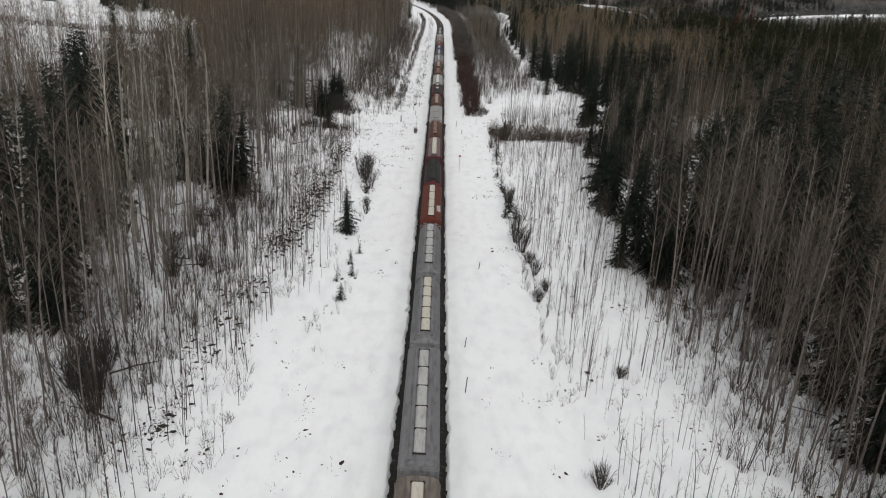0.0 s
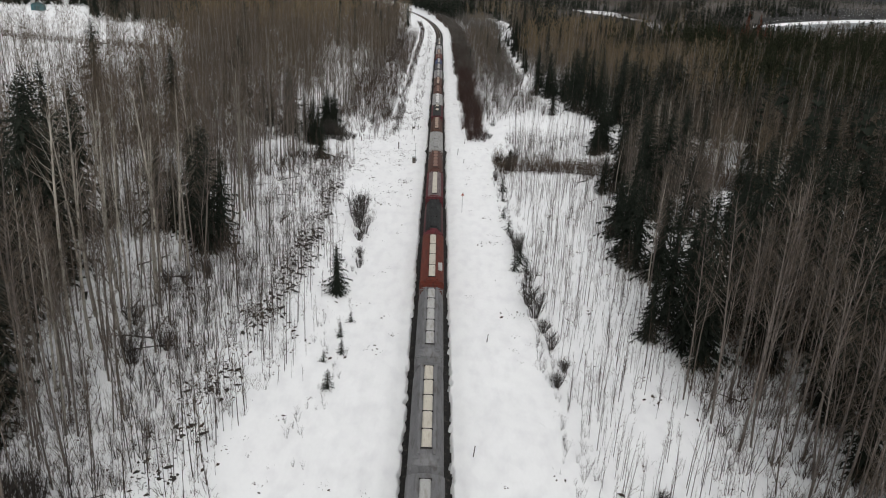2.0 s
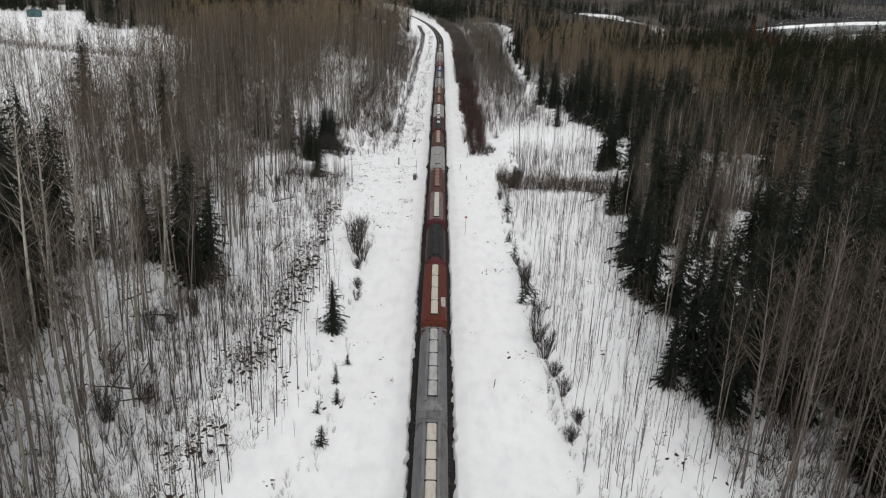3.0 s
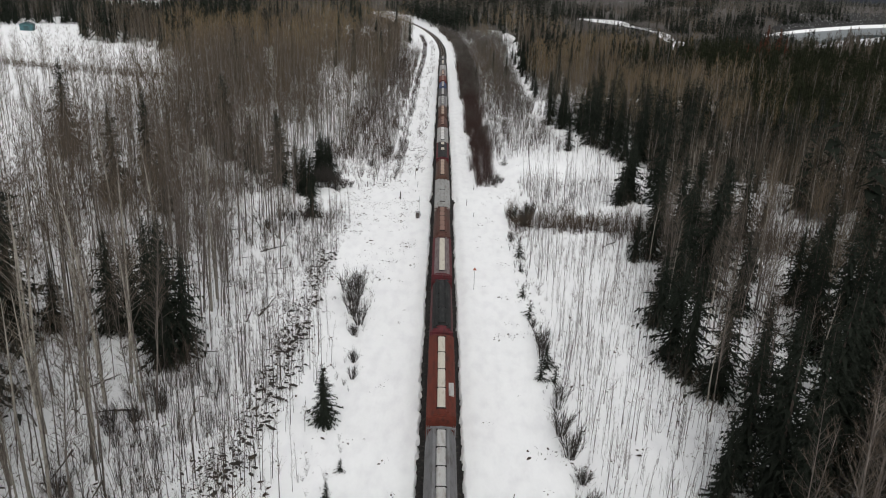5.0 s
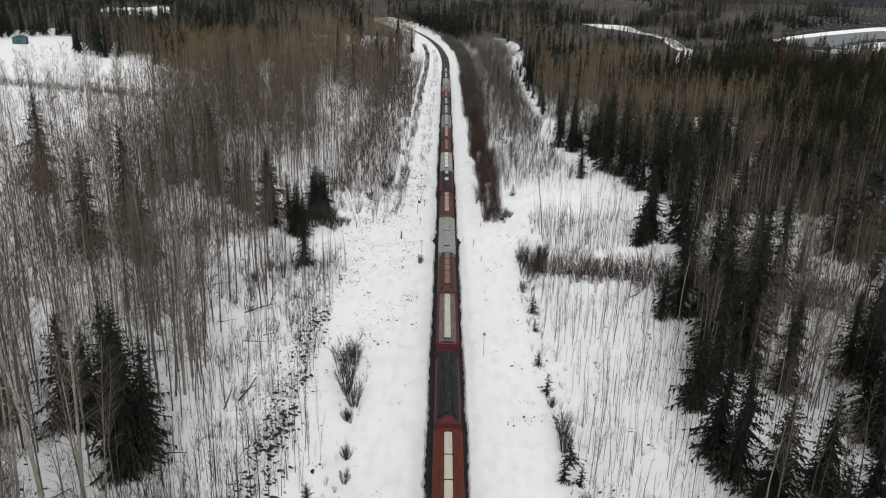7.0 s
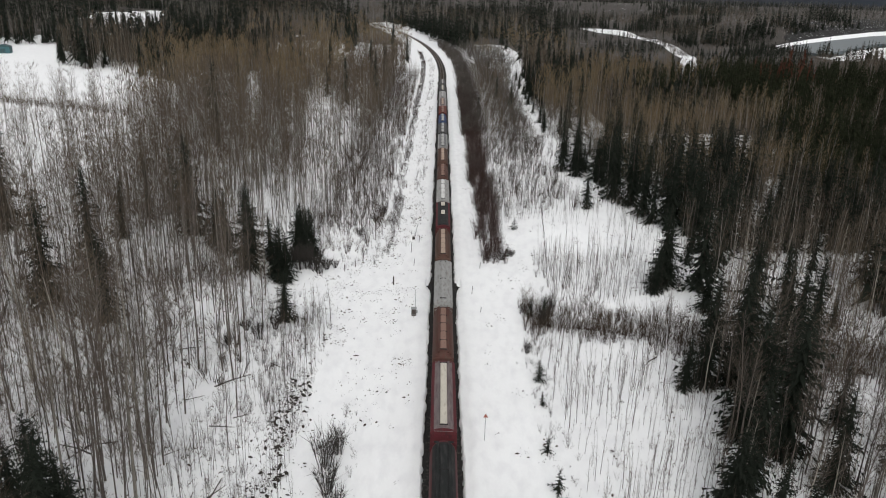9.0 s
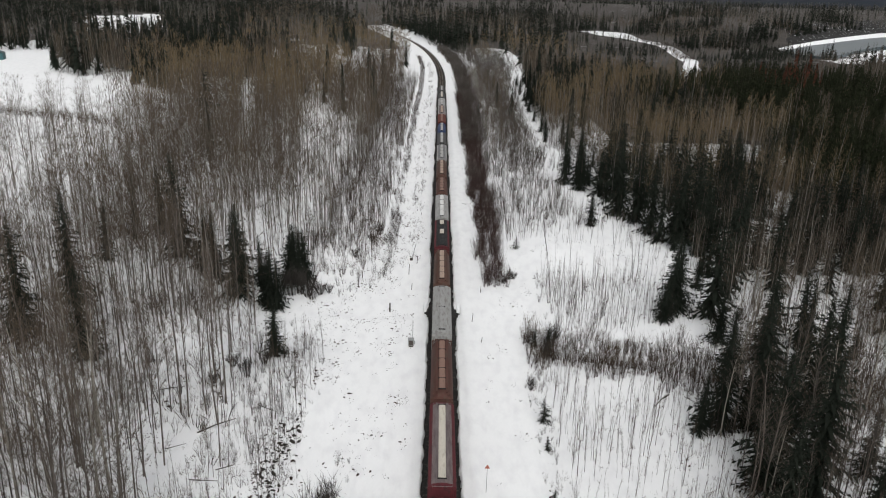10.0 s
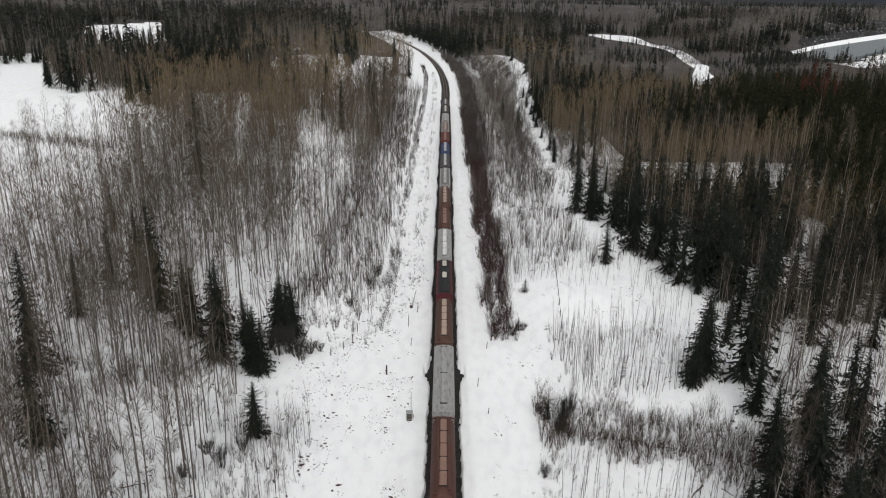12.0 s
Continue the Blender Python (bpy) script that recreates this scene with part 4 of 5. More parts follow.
def split(x, y, seed):
    g = np.random.default_rng(seed)
    c = g.random(x.shape) < conifer(x, y)
    low = np.where((x < -14) & (y > 182) & (y < 340), 1.1, 1.0) * np.where((x < -60) & (y > 470) & (y < 1150), 1.1, 1.0) * np.where((x > 140) & (y > 510), 0.8, 1.0) * np.where((x > 110) & (x < 206) & (y > 540) & (y < 960), 0.5, 1.0) * np.where((x > 60) & (x < 230) & (y > 430) & (y < 760), 0.75, 1.0)
    low = low * np.where((x > 195) & (x < 340) & (y > 560) & (y < 725), 0.68, 1.0) * np.where((x > 108) & (x < 152) & (y > 462) & (y < 518), 0.6, 1.0)
    u = x - track_x(y)
    low = low * np.where((u > 10) & (u < edge_at(y, R_EDGE) - 4) & (y > 240) & (y < 660), 0.55, 1.0) * np.where(~c & (u > 30) & (y > 112) & (y < 345), np.where(y < 225, 0.76, 0.86), 1.0) * np.where(c & (u > 30) & (y > 195) & (y < 345), 0.82, 1.0)
    return c, (0.5 + 0.7 * g.random(x.shape)) * np.where(y > 505, 0.92, 1.0) * low


# spruces that stand out: place and height
LEFT_SPRUCES = [(-26.6, 201.2, 11), (-28.7, 203.2, 10), (-30.6, 191.6, 10), (-28.3, 189.2, 9.5), (-12.4, 101.6, 7.4), (-24.8, 170, 8.4), (-27.7, 202, 11.5), (-25.5, 202.5, 10.5), (-29.5, 190, 11.5), (-34.9, 189.5, 15.5), (-36, 195, 15), (-32.5, 197, 11), (-63.4, 204.5, 13), (-62.2, 216, 13.5), (-58.5, 220.4, 15), (-60.5, 184, 20), (-62.3, 171.5, 19), (-50.5, 165.5, 14.5), (-50.3, 207, 20.5), (-88, 208, 23), (-44, 201, 12), (-41, 197, 13)]
CLUMP_SPRUCES = [(-31.5, 109, 18), (-30.2, 111, 14.5), (-33.5, 112.5, 17), (-35.5, 116, 16), (-38.5, 117, 12), (-36, 120, 9), (-40.8, 117, 13.5), (-47.7, 116, 9), (-46.5, 92, 25), (-47.5, 97.5, 26), (-40, 68.5, 22), (-43, 74, 22), (-45, 83, 23), (-49, 79, 22), (-54.9, 109, 22.6), (-54.5, 116, 24), (-50.4, 112, 22), (-52.7, 98.5, 21), (-36, 61.5, 13), (-38.5, 65, 15), (-41, 61, 14)]
RIGHT_SPRUCES = [(38.2, 186.5, 15.5), (40.2, 189, 12.5), (36.9, 184.2, 8.5), (34.5, 236.6, 9), (34, 274, 17.5), (37.3, 268, 11.5), (42.7, 245, 19), (45.5, 239, 20), (46.3, 230, 18), (50.7, 224, 20), (55.4, 221, 19), (49.7, 205, 6), (49.5, 277, 14), (58.6, 297, 17), (47.5, 169, 15.5), (48.8, 172, 12), (52.5, 167, 15), (55.5, 175, 13), (40.5, 164, 12), (47, 153, 18)]
WOOD_SPRUCES = [(43.2, 176, 10.5), (61.8, 171, 6), (32.2, 150.7, 8.5), (29.6, 125.6, 11), (33, 130, 16), (48, 122, 16), (57.5, 128.5, 17), (60, 142, 14), (52, 106, 20), (55.8, 99.4, 20), (75.8, 152, 17), (28.7, 86, 19), (25.4, 87.8, 10), (29.4, 82, 16), (28.4, 91.5, 16.5), (32, 88, 18), (35, 90.5, 20)]
EDGE_SPRUCES = [(28.4, 115.6, 14), (29.4, 111.7, 15), (31.3, 107.2, 12.5), (37, 109, 12.5), (34, 98, 16), (38.5, 95, 19), (47.9, 115, 18.6), (54.3, 118.5, 21), (46.8, 118, 15), (51, 112, 19), (44, 103, 18), (43, 86, 18), (46, 80, 19), (50, 88, 20), (48, 98, 20), (52, 115, 17), (57, 112, 18), (60, 104, 19)]
BANK_SPRUCES = [(13.5, 155.7, 3.4), (13.2, 149.3, 2.2), (12.5, 138.6, 2.4), (12.8, 131.1, 3.0), (13.4, 116.0, 3.6), (12.2, 113.0, 3.0), (13.9, 112.4, 2.6), (-10.4, 77.5, 2.4), (-11.6, 83.1, 1.6), (-9.9, 85.2, 1.9), (-10.5, 89.5, 2.0), (-9.8, 93.8, 1.6), (16.5, 176, 5.0), (14.8, 178, 3.4), (16.0, 224, 3.0), (13.2, 207, 2.6)]
CUT_SPRUCES = [(39.5, 478, 6), (39, 455, 7), (38, 445, 5), (38, 425, 6), (37.5, 410, 5.5), (37, 395, 6), (36.5, 372, 5), (36.8, 350, 7), (37.2, 340, 8), (36, 332, 6)]
SOLO = CUT_SPRUCES + LEFT_SPRUCES + CLUMP_SPRUCES + RIGHT_SPRUCES + WOOD_SPRUCES + EDGE_SPRUCES + BANK_SPRUCES


# nearest band: single trees
def off_spruces(x, y, reach=3.2):
    """Spruces keep the ground close to them free of bare trees."""
    free = np.ones(np.shape(x))
    for a, b, h in SOLO:
        if h > 8:
            free[(x - a) ** 2 + (y - b) ** 2 < reach ** 2] = 0
    return free


def near_wood(x, y):
    """The nearest trees stand in loose groups with snow between them."""
    group = ramp(vnoise(x, y, 6.5, 62), 0.36, 0.6)
    return wooded(x, y) * np.where(x < 0, (0.4 + 0.45 * group) * np.where(x < -48, 0.8, 1.0), np.where(y < 100, 0.65 + 0.3 * group, 0.5 + 0.45 * group)) * off_spruces(x, y)


x, y = scatter(-165, 165, 22, 182, 2.05, near_wood, 1)
con, sc = split(x, y, 2)
edge_first = np.argsort(np.abs(x) + 0.12 * np.abs(y - 90))
asp = [i for i in edge_first if not con[i]]
single, rest = np.array(asp[:290]), np.array(asp[290:])
aspen_things = [grown("aspen_tree", s, (M_bark, M_twig), "tall bare grey-barked aspen standing in snow", "tree", "aspens of the wood edge") for s in ASPENS]
copies(aspen_things, x[single], y[single], sc[single], 1)
front, back = rest[np.abs(x[rest]) < 48], rest[np.abs(x[rest]) >= 48]
set_out("aspen_wood", ASPENS, x[front], y[front], sc[front], [M_bark, M_twig], "dense bare aspen wood with grey trunks in snow", "trees", 1)
set_out("aspen_wood_back", ASPENS_MID, x[back], y[back], sc[back], [M_bark, M_twig], "dense bare aspen wood behind the wood edge", "trees", 15)
spr = np.array([i for i in edge_first if con[i]])
spruce_things = [grown("spruce_tree", s, (M_trunk, M_needle), "dark green spruce with drooping boughs in snow", "tree", "spruces") for s in SPRUCES]
n_single = 90
sx = np.concatenate([[a for a, _, _ in SOLO], x[spr[:n_single]]])
sy = np.concatenate([[b for _, b, _ in SOLO], y[spr[:n_single]]])
ssc = np.concatenate([[c / 14.0 for _, _, c in SOLO], 1.2 * sc[spr[:n_single]]])
nso = len(SOLO)
small, low_tree = np.array([c < 5 for _, _, c in SOLO]), np.array([5 <= c < 13 for _, _, c in SOLO])
young_things = [grown("spruce_tree", v, (M_trunk, M_needle), "scraggy young spruce poking out of the snow", "tree", "young spruces of the bank") for v in SPRUCES_YOUNG]
tall_tree = ~small & ~low_tree
copies(spruce_things, sx[:nso][tall_tree], sy[:nso][tall_tree], ssc[:nso][tall_tree], 2, 0.96)
copies(spruce_things, sx[:nso][low_tree], sy[:nso][low_tree], ssc[:nso][low_tree], 8, 1.12)
copies(young_things, sx[:nso][small], sy[:nso][small], ssc[:nso][small] * 14 / 3, 7, 1.45)
copies(spruce_things, sx[nso:], sy[nso:], ssc[nso:], 5)
r = spr[n_single:]
r1, r2 = r[np.abs(x[r]) < 62], r[np.abs(x[r]) >= 62]
set_out("spruce_wood", SPRUCES_MID, x[r1], y[r1], sc[r1], [M_trunk, M_needle], "dark dense spruce wood", "trees", 2)
set_out("spruce_wood_back", SPRUCES_FAR, x[r2], y[r2], sc[r2], [M_trunk, M_needle], "dark dense spruce wood behind the wood edge", "trees", 16)

# stout old aspens inside the wood
OLD = [aspen_shape(30 + i, h, start=0.5, rad=r, limbs=30, twigs=8, wide=0.036, spread=0.15, upright=0.7) for i, (h, r) in enumerate(((20, 0.0082), (22, 0.0088), (18, 0.0076)))]
old_things = [grown("aspen_tree", v, (M_bark_old, M_twig), "stout old pale-barked aspen with a bare crown", "tree", "old aspens in the wood") for v in OLD]
x, y = scatter(-62, -32, 56, 150, 5.2, lambda a, b: 0.8 * wooded(a, b), 45)
copies(old_things, x, y, np.random.default_rng(45).uniform(0.75, 1.05, x.shape), 45)
OLD_ASPENS = [(-38, 101.2, 22), (-31.8, 90.2, 23), (-37.7, 86.5, 24), (-35.2, 100.5, 22), (-39.5, 84, 24), (-36.1, 89.7, 23), (-31.7, 101, 21), (-33.6, 94, 20), (-35, 79, 21), (-33, 84, 20), (-38.5, 94.5, 22), (-34.2, 105, 21), (-41, 99, 22), (-36.8, 76, 20), (-40.6, 90, 23)]
copies(old_things, np.array([a for a, _, _ in OLD_ASPENS]), np.array([b for _, b, _ in OLD_ASPENS]), np.array([c / 20 for _, _, c in OLD_ASPENS]), 51)
x, y = scatter(33, 66, 100, 195, 6.5, lambda a, b: 0.7 * ramp(wooded(a, b), 0.05, 0.3), 46)
copies(old_things, x, y, np.random.default_rng(46).uniform(0.45, 0.72, x.shape), 46)

# slender young poles between the larger trees
POLES = [young_shape(170 + i, h, 0.95, 3, 9, (0, 0.5, 1.0)) for i, h in enumerate((9, 11, 7.5, 12))]
x, y = scatter(-130, 130, 60, 340, 2.6, lambda a, b: np.minimum(1, 1.3 * wooded(a, b)) * np.where((a < 0) & (b < 150), 0.3, 1.0) * (0.3 + 0.7 * ramp(vnoise(a, b, 12, 65), 0.4, 0.6)) * off_spruces(a, b), 47)
set_out("pole_thicket", POLES, x, y, np.random.default_rng(47).uniform(0.6, 1.2, x.shape), [M_bark, M_twig], "slender bare young aspens between the larger trees", "trees", 47)

# the same wood goes on behind the first trees
x, y = scatter(-95, 95, -75, 24, 2.9, lambda a, b: wooded(a, b) * ramp(b + 14 * vnoise(a, b, 9, 60), -70, -40), 9, 140)
con, sc = split(x, y, 10)
set_out("aspen_wood_behind", ASPENS_FAR, x[~con], y[~con], sc[~con], [M_bark, M_twig], "bare aspen wood along the track", "trees", 21)
set_out("spruce_wood_behind", SPRUCES_BACK, x[con], y[con], sc[con], [M_trunk, M_needle], "dark spruces in the wood along the track", "trees", 22)

# middle distance
x, y = scatter(-350, 350, 182, 505, 2.5, lambda a, b: wooded(a, b) * np.where(inside(a, b, PINES), 0.75, np.where((a < 0) & (b < 340), np.where(a < -84, 0.75, np.where(b < 255, 0.78, 0.6) + 0.36 * ramp(vnoise(a, b, 11, 58), 0.36, 0.52)), 0.9)) * off_spruces(a, b), 3)
con, sc = split(x, y, 4)
near, far = ~con & (y < 330), ~con & (y >= 330)
tan = far & (vnoise(x, y, 26, 57) > 0.3) & (((x > 36) & (x < 125) & (y < 470)) | ((x < -45) & (x > -150) & (y < 505)))
far &= ~tan
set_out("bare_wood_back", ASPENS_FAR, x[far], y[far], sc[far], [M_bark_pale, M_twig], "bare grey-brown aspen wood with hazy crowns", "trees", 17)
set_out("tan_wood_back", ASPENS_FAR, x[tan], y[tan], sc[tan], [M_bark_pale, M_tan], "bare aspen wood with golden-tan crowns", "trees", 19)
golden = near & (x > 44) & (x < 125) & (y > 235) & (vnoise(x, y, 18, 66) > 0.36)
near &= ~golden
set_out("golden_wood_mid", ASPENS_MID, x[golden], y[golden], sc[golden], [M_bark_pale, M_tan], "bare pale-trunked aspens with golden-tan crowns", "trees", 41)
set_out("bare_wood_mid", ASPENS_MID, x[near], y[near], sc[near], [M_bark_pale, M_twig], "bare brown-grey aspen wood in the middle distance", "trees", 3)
pine = con & inside(x, y, PINES)
red = pine & ((((x - 166) / 17) ** 2 + ((y - 440) / 17) ** 2) < 1)
c2 = con & ~pine & (y < 320)
c3 = con & ~pine & (y >= 320)
set_out("conifer_wood_mid", SPRUCES_MID, x[c2], y[c2], sc[c2], [M_trunk, M_needle], "dark spruces among bare trees", "trees", 4)
set_out("conifer_wood_back", SPRUCES_BACK, x[c3], y[c3], sc[c3], [M_trunk, M_needle], "scattered dark spruces in bare woods", "trees", 14)
pine &= ~red
set_out("pine_wood", PINES_FAR, x[pine], y[pine], sc[pine], [M_trunk, M_pine], "dense olive-green pine wood", "trees", 5)
set_out("dying_pines", PINES_FAR, x[red], y[red], sc[red] * 1.2, [M_trunk, M_redpine], "rust-red dying pines", "trees", 6)

# distance
x, y = scatter(-900, 900, 505, 1150, 4.9, wooded, 5)
con, sc = split(x, y, 6)
tan = ~con & (y < 760) & (vnoise(x, y, 45, 67) > 0.42) & (((x > 20) & (x < 210)) | ((x < -20) & (x > -130)))
grey = ~con & ~tan & (vnoise(x, y, 80, 59) > 0.5)
brown = ~con & ~grey & ~tan
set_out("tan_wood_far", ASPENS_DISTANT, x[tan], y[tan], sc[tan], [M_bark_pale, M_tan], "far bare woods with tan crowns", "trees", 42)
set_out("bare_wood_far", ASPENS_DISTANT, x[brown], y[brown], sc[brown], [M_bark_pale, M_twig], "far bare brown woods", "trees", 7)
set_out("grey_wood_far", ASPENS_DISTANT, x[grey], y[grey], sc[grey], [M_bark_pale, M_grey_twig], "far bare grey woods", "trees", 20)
tall = con & (x < 0) & (y < 720)
set_out("spruce_wood_beyond_field", SPRUCES_BACK, x[tall], y[tall], sc[tall], [M_trunk, M_needle], "tall dark spruces beyond the snowy field", "trees", 18)
con &= ~tall
set_out("conifer_wood_far", SPRUCES_FAR, x[con], y[con], sc[con] * 1.25, [M_trunk, M_needle], "far dark conifers", "trees", 8)
x, y = scatter(-1900, 1900, 1150, 2450, 14.5, wooded, 7)
con, sc = split(x, y, 8)
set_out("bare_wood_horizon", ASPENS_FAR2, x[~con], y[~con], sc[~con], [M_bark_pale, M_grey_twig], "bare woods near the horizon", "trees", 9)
set_out("conifer_wood_horizon", SPRUCES_FAR2, x[con], y[con], sc[con], [M_trunk, M_needle], "dark conifers near the horizon", "trees", 10)


# ---- saplings, shrubs and brush of the clearing ----
def sapling_density(x, y):
    u = x - track_x(y)
    clump = 0.22 + 0.78 * ramp(vnoise(x, y, 4.5, 51), 0.42, 0.58)
    l = ramp(-u, 12 + 5 * ramp(y, 108, 156) + 3 * (y < 76), 19) * (1 - ramp(-u, edge_at(y, L_EDGE) + 1, edge_at(y, L_EDGE) + 4)) * (y < 173)
    rr = ramp(u, 13.5, 17) * (1 - ramp(u, edge_at(y, R_EDGE) - 1, edge_at(y, R_EDGE) + 3)) * (y < 169)
    return clump * np.maximum(l * 1.6, rr * 1.35)


x, y = scatter(-36, 40, 34, 173, 1.1, sapling_density, 11)
g11 = np.random.default_rng(11)
sc = g11.uniform(0.35, 1.25, x.shape) * np.where((x < 0) & (y < 110), 1.35, 1.0)
order = np.argsort(y)
things = [grown("aspen_sapling", s, (M_bark_dark, M_twig), "thin bare sapling rising from snow", "sapling", "saplings of the clearing", ("stem", "crown")) for s in YOUNG]
one, more = order[:290], order[290:]
copies(things, x[one], y[one], sc[one], 3)
set_out("sapling_thicket", YOUNG, x[more], y[more], sc[more], [M_bark_dark, M_twig], "thin bare saplings rising from snow", "saplings", 11)


def thicket_density(x, y):
    u = x - track_x(y)
    patch = ramp(vnoise(x, y, 9.0, 52), 0.35, 0.55)
    wob = 5 * (vnoise(x, y, 6.0, 68) - 0.5)
    a = (u + wob > 18) & (u + wob < 38) & (y > 183) & (y + wob < 206)
    b = (u > 24) & (u < edge_at(y, R_EDGE)) & (y > 183) & (y < 250)
    c = (u > 12.5) & (u + wob < np.interp(y, [226, 248, 262, 300, 500], [24, 31, 31, 28, 33])) & (y + wob >= 227) & (y < 500)
    d = (u < -13) & (u > -30) & (y > 209) & (y < 510)
    return np.where(a, 0.65 + 0.35 * patch, np.where(c, 0.35 + 0.6 * patch, np.where(b, 0.06 + 0.3 * patch, np.where(d, 0.3 + 0.6 * patch, 0))))


x, y = scatter(-40, 70, 183, 500, 1.0, thicket_density, 12)
set_out("young_thicket", [young_shape(150, 4, 1.0, 3, 8, (0, 1)), young_shape(151, 5.2, 0.95, 3, 8, (0, 1)), young_shape(152, 2.8, 1.1, 3, 8, (0, 1)), young_shape(153, 3.6, 1.0, 3, 8, (0, 1))], x, y, (0.4 + 1.0 * np.random.default_rng(12).random(x.shape)) * np.where(x < 0, 1.5, np.where(y < 250, 1.25, 1.0)), [M_bark_dark, M_twig], "thicket of thin bare young trees in snow", "saplings", 12)


def strip(name, lo, hi, y0, y1, spacing, dens, shapes, mats, label, s0, s1, seed, ragged=0.0):
    def d(x, y):
        u = x - track_x(y)
        w = (vnoise(x, y, 8, seed) - 0.5) * (hi - lo) * 0.4
        return dens * ((u + w > lo) & (u + w < hi)) * (1 - ragged * ramp(vnoise(x, y, 2.8, seed + 7), 0.4, 0.6))
    x, y = scatter(min(lo, hi) - 90, max(lo, hi) + 10, y0, y1, spacing, d, seed)
    set_out(name, shapes, x, y, np.random.default_rng(seed).uniform(s0, s1, x.shape), mats, label, "bushes", seed)


strip("red_willow_strip", 7.8, 12.6, 203, 440, 0.75, 0.6, BRUSH, [M_willow, M_willow], "dense leafless red-brown willow brush beside the track", 0.8, 1.6, 21)
strip("dark_willow_strip", 8.0, 15.5, 330, 700, 1.15, 0.5, BRUSH, [M_brush, M_grey_twig], "dense dark grey-brown willow brush beside the far track", 1.2, 2.2, 39)
strip("willow_margin", 10.5, 30.0, 235, 760, 1.45, 0.3, BRUSH, [M_brush, M_grey_twig], "grey-brown bare brush behind the willows", 0.8, 1.9, 28)
strip("dark_brush_line", -12.3, -9.9, 206, 640, 0.8, 0.75, BRUSH, [M_bush, M_brush], "dark bare brush line in snow", 0.3, 0.95, 22, 0.58)
strip("crossing_brush_left", -33, -13, 200, 244, 1.5, 0.45, BRUSH, [M_bush, M_brush], "dark low brush scattered at the crossing", 0.3, 0.9, 51, 0.8)
strip("low_scrub_line", -7.4, -4.6, 218, 600, 1.0, 0.4, BRUSH, [M_bush, M_brush], "low dark scrub between track and brush", 0.2, 0.6, 23, 0.85)
strip("bank_scrub", -27, -17, 36, 172, 1.25, 0.6, UNDER, [M_brush, M_brush], "low leafless scrub on the snowy bank", 0.3, 0.95, 27)
strip("track_scrub", -11, -4.5, 212, 470, 1.3, 0.22, UNDER, [M_brush, M_twig], "scattered low scrub on the snowy track side", 0.2, 0.6, 30)
strip("brush_debris", -21.4, -18.0, 90, 152, 0.48, 0.6, TUFTS, [M_bush, M_brush], "dark dead brush and debris strewn along the bank", 0.5, 1.8, 31, 0.72)
strip("dark_thicket", -35, -23.5, 36, 108, 1.2, 0.75, BRUSH, [M_bush, M_brush], "dark tangled leafless brush below the trees", 0.5, 1.3, 35, 0.4)
strip("thicket_right", 27, 40, 36, 92, 1.35, 0.5, BRUSH, [M_brush, M_brush], "dark tangled leafless brush at the wood edge", 0.6, 1.3, 36)
strip("bank_debris", -22.6, -20.2, 44, 92, 0.5, 0.75, TUFTS, [M_bush, M_brush], "dark dead brush and debris strewn along the bank", 0.6, 1.7, 37, 0.75)
strip("crossing_scrub", 16, 40, 184, 206, 1.4, 0.35, BRUSH, [M_brush, M_brush], "leafless dark scrub among saplings in snow", 0.35, 0.95, 38)
strip("slope_brush", -28, -19.5, 116, 182, 1.3, 0.55, BRUSH, [M_bush, M_brush], "dark tangled brush on the snowy slope", 0.3, 0.9, 55, 0.65)
strip("ditch_scrub", 12.2, 15.4, 56, 182, 0.9, 0.5, BRUSH, [M_bush, M_brush], "low dark scrub along the snowy ditch", 0.15, 0.6, 52, 0.8)
strip("ditch_scrub_left", -13.4, -9.8, 64, 150, 1.0, 0.4, BRUSH, [M_bush, M_brush], "low dark scrub on the snowy bank beside the track", 0.12, 0.5, 53, 0.8)
strip("clearing_scrub", 14, 32, 40, 168, 1.5, 0.22, UNDER, [M_brush, M_brush], "low leafless scrub among saplings in snow", 0.25, 0.8, 33)
strip("edge_scrub", -27, -14, 205, 450, 1.2, 0.65, BRUSH, [M_brush, M_twig], "mixed low scrub at the wood edge", 0.4, 1.2, 24)


def cut_density(x, y):
    u = x - track_x(y)
    return 0.6 * (u > 22) * (u < edge_at(y, R_EDGE) - 5) + 0.16 * (u > 20) * (u < edge_at(y, R_EDGE))


x, y = scatter(-20, 70, 290, 930, 2.3, cut_density, 34)
set_out("cut_line_brush", BRUSH, x, y, np.random.default_rng(34).uniform(1.0, 2.2, x.shape), [M_grey_twig, M_grey_twig], "grey-brown young brush beside the cut line", "bushes", 34)


def hedge_density(x, y):
    return 0.9 * (np.abs(y - 366 + (x + 180) * 0.45) < 5) * (x < -112) * (x > -300)


x, y = scatter(-300, -110, 325, 440, 1.6, hedge_density, 29)
set_out("field_hedge", BRUSH, x, y, np.random.default_rng(29).uniform(0.7, 1.3, x.shape), [M_brush, M_twig], "thin brush line across the snowy field", "bushes", 29)


def creek_density(x, y):
    cy = 172.3 - (x - 24) * 0.45
    off = np.abs(y - cy) + 7 * (vnoise(x, y, 5.0, 72) - 0.5)
    return 1.0 * (1 - ramp(off, 4.0, 9.5)) * (x > 13) * (x < 75)


x, y = scatter(10, 80, 142, 184, 0.95, creek_density, 25)
set_out("creek_brush", BRUSH, x, y, np.random.default_rng(25).uniform(0.55, 1.3, x.shape), [M_brush, M_twig], "grey-brown leafless brush along a small creek", "bushes", 25)


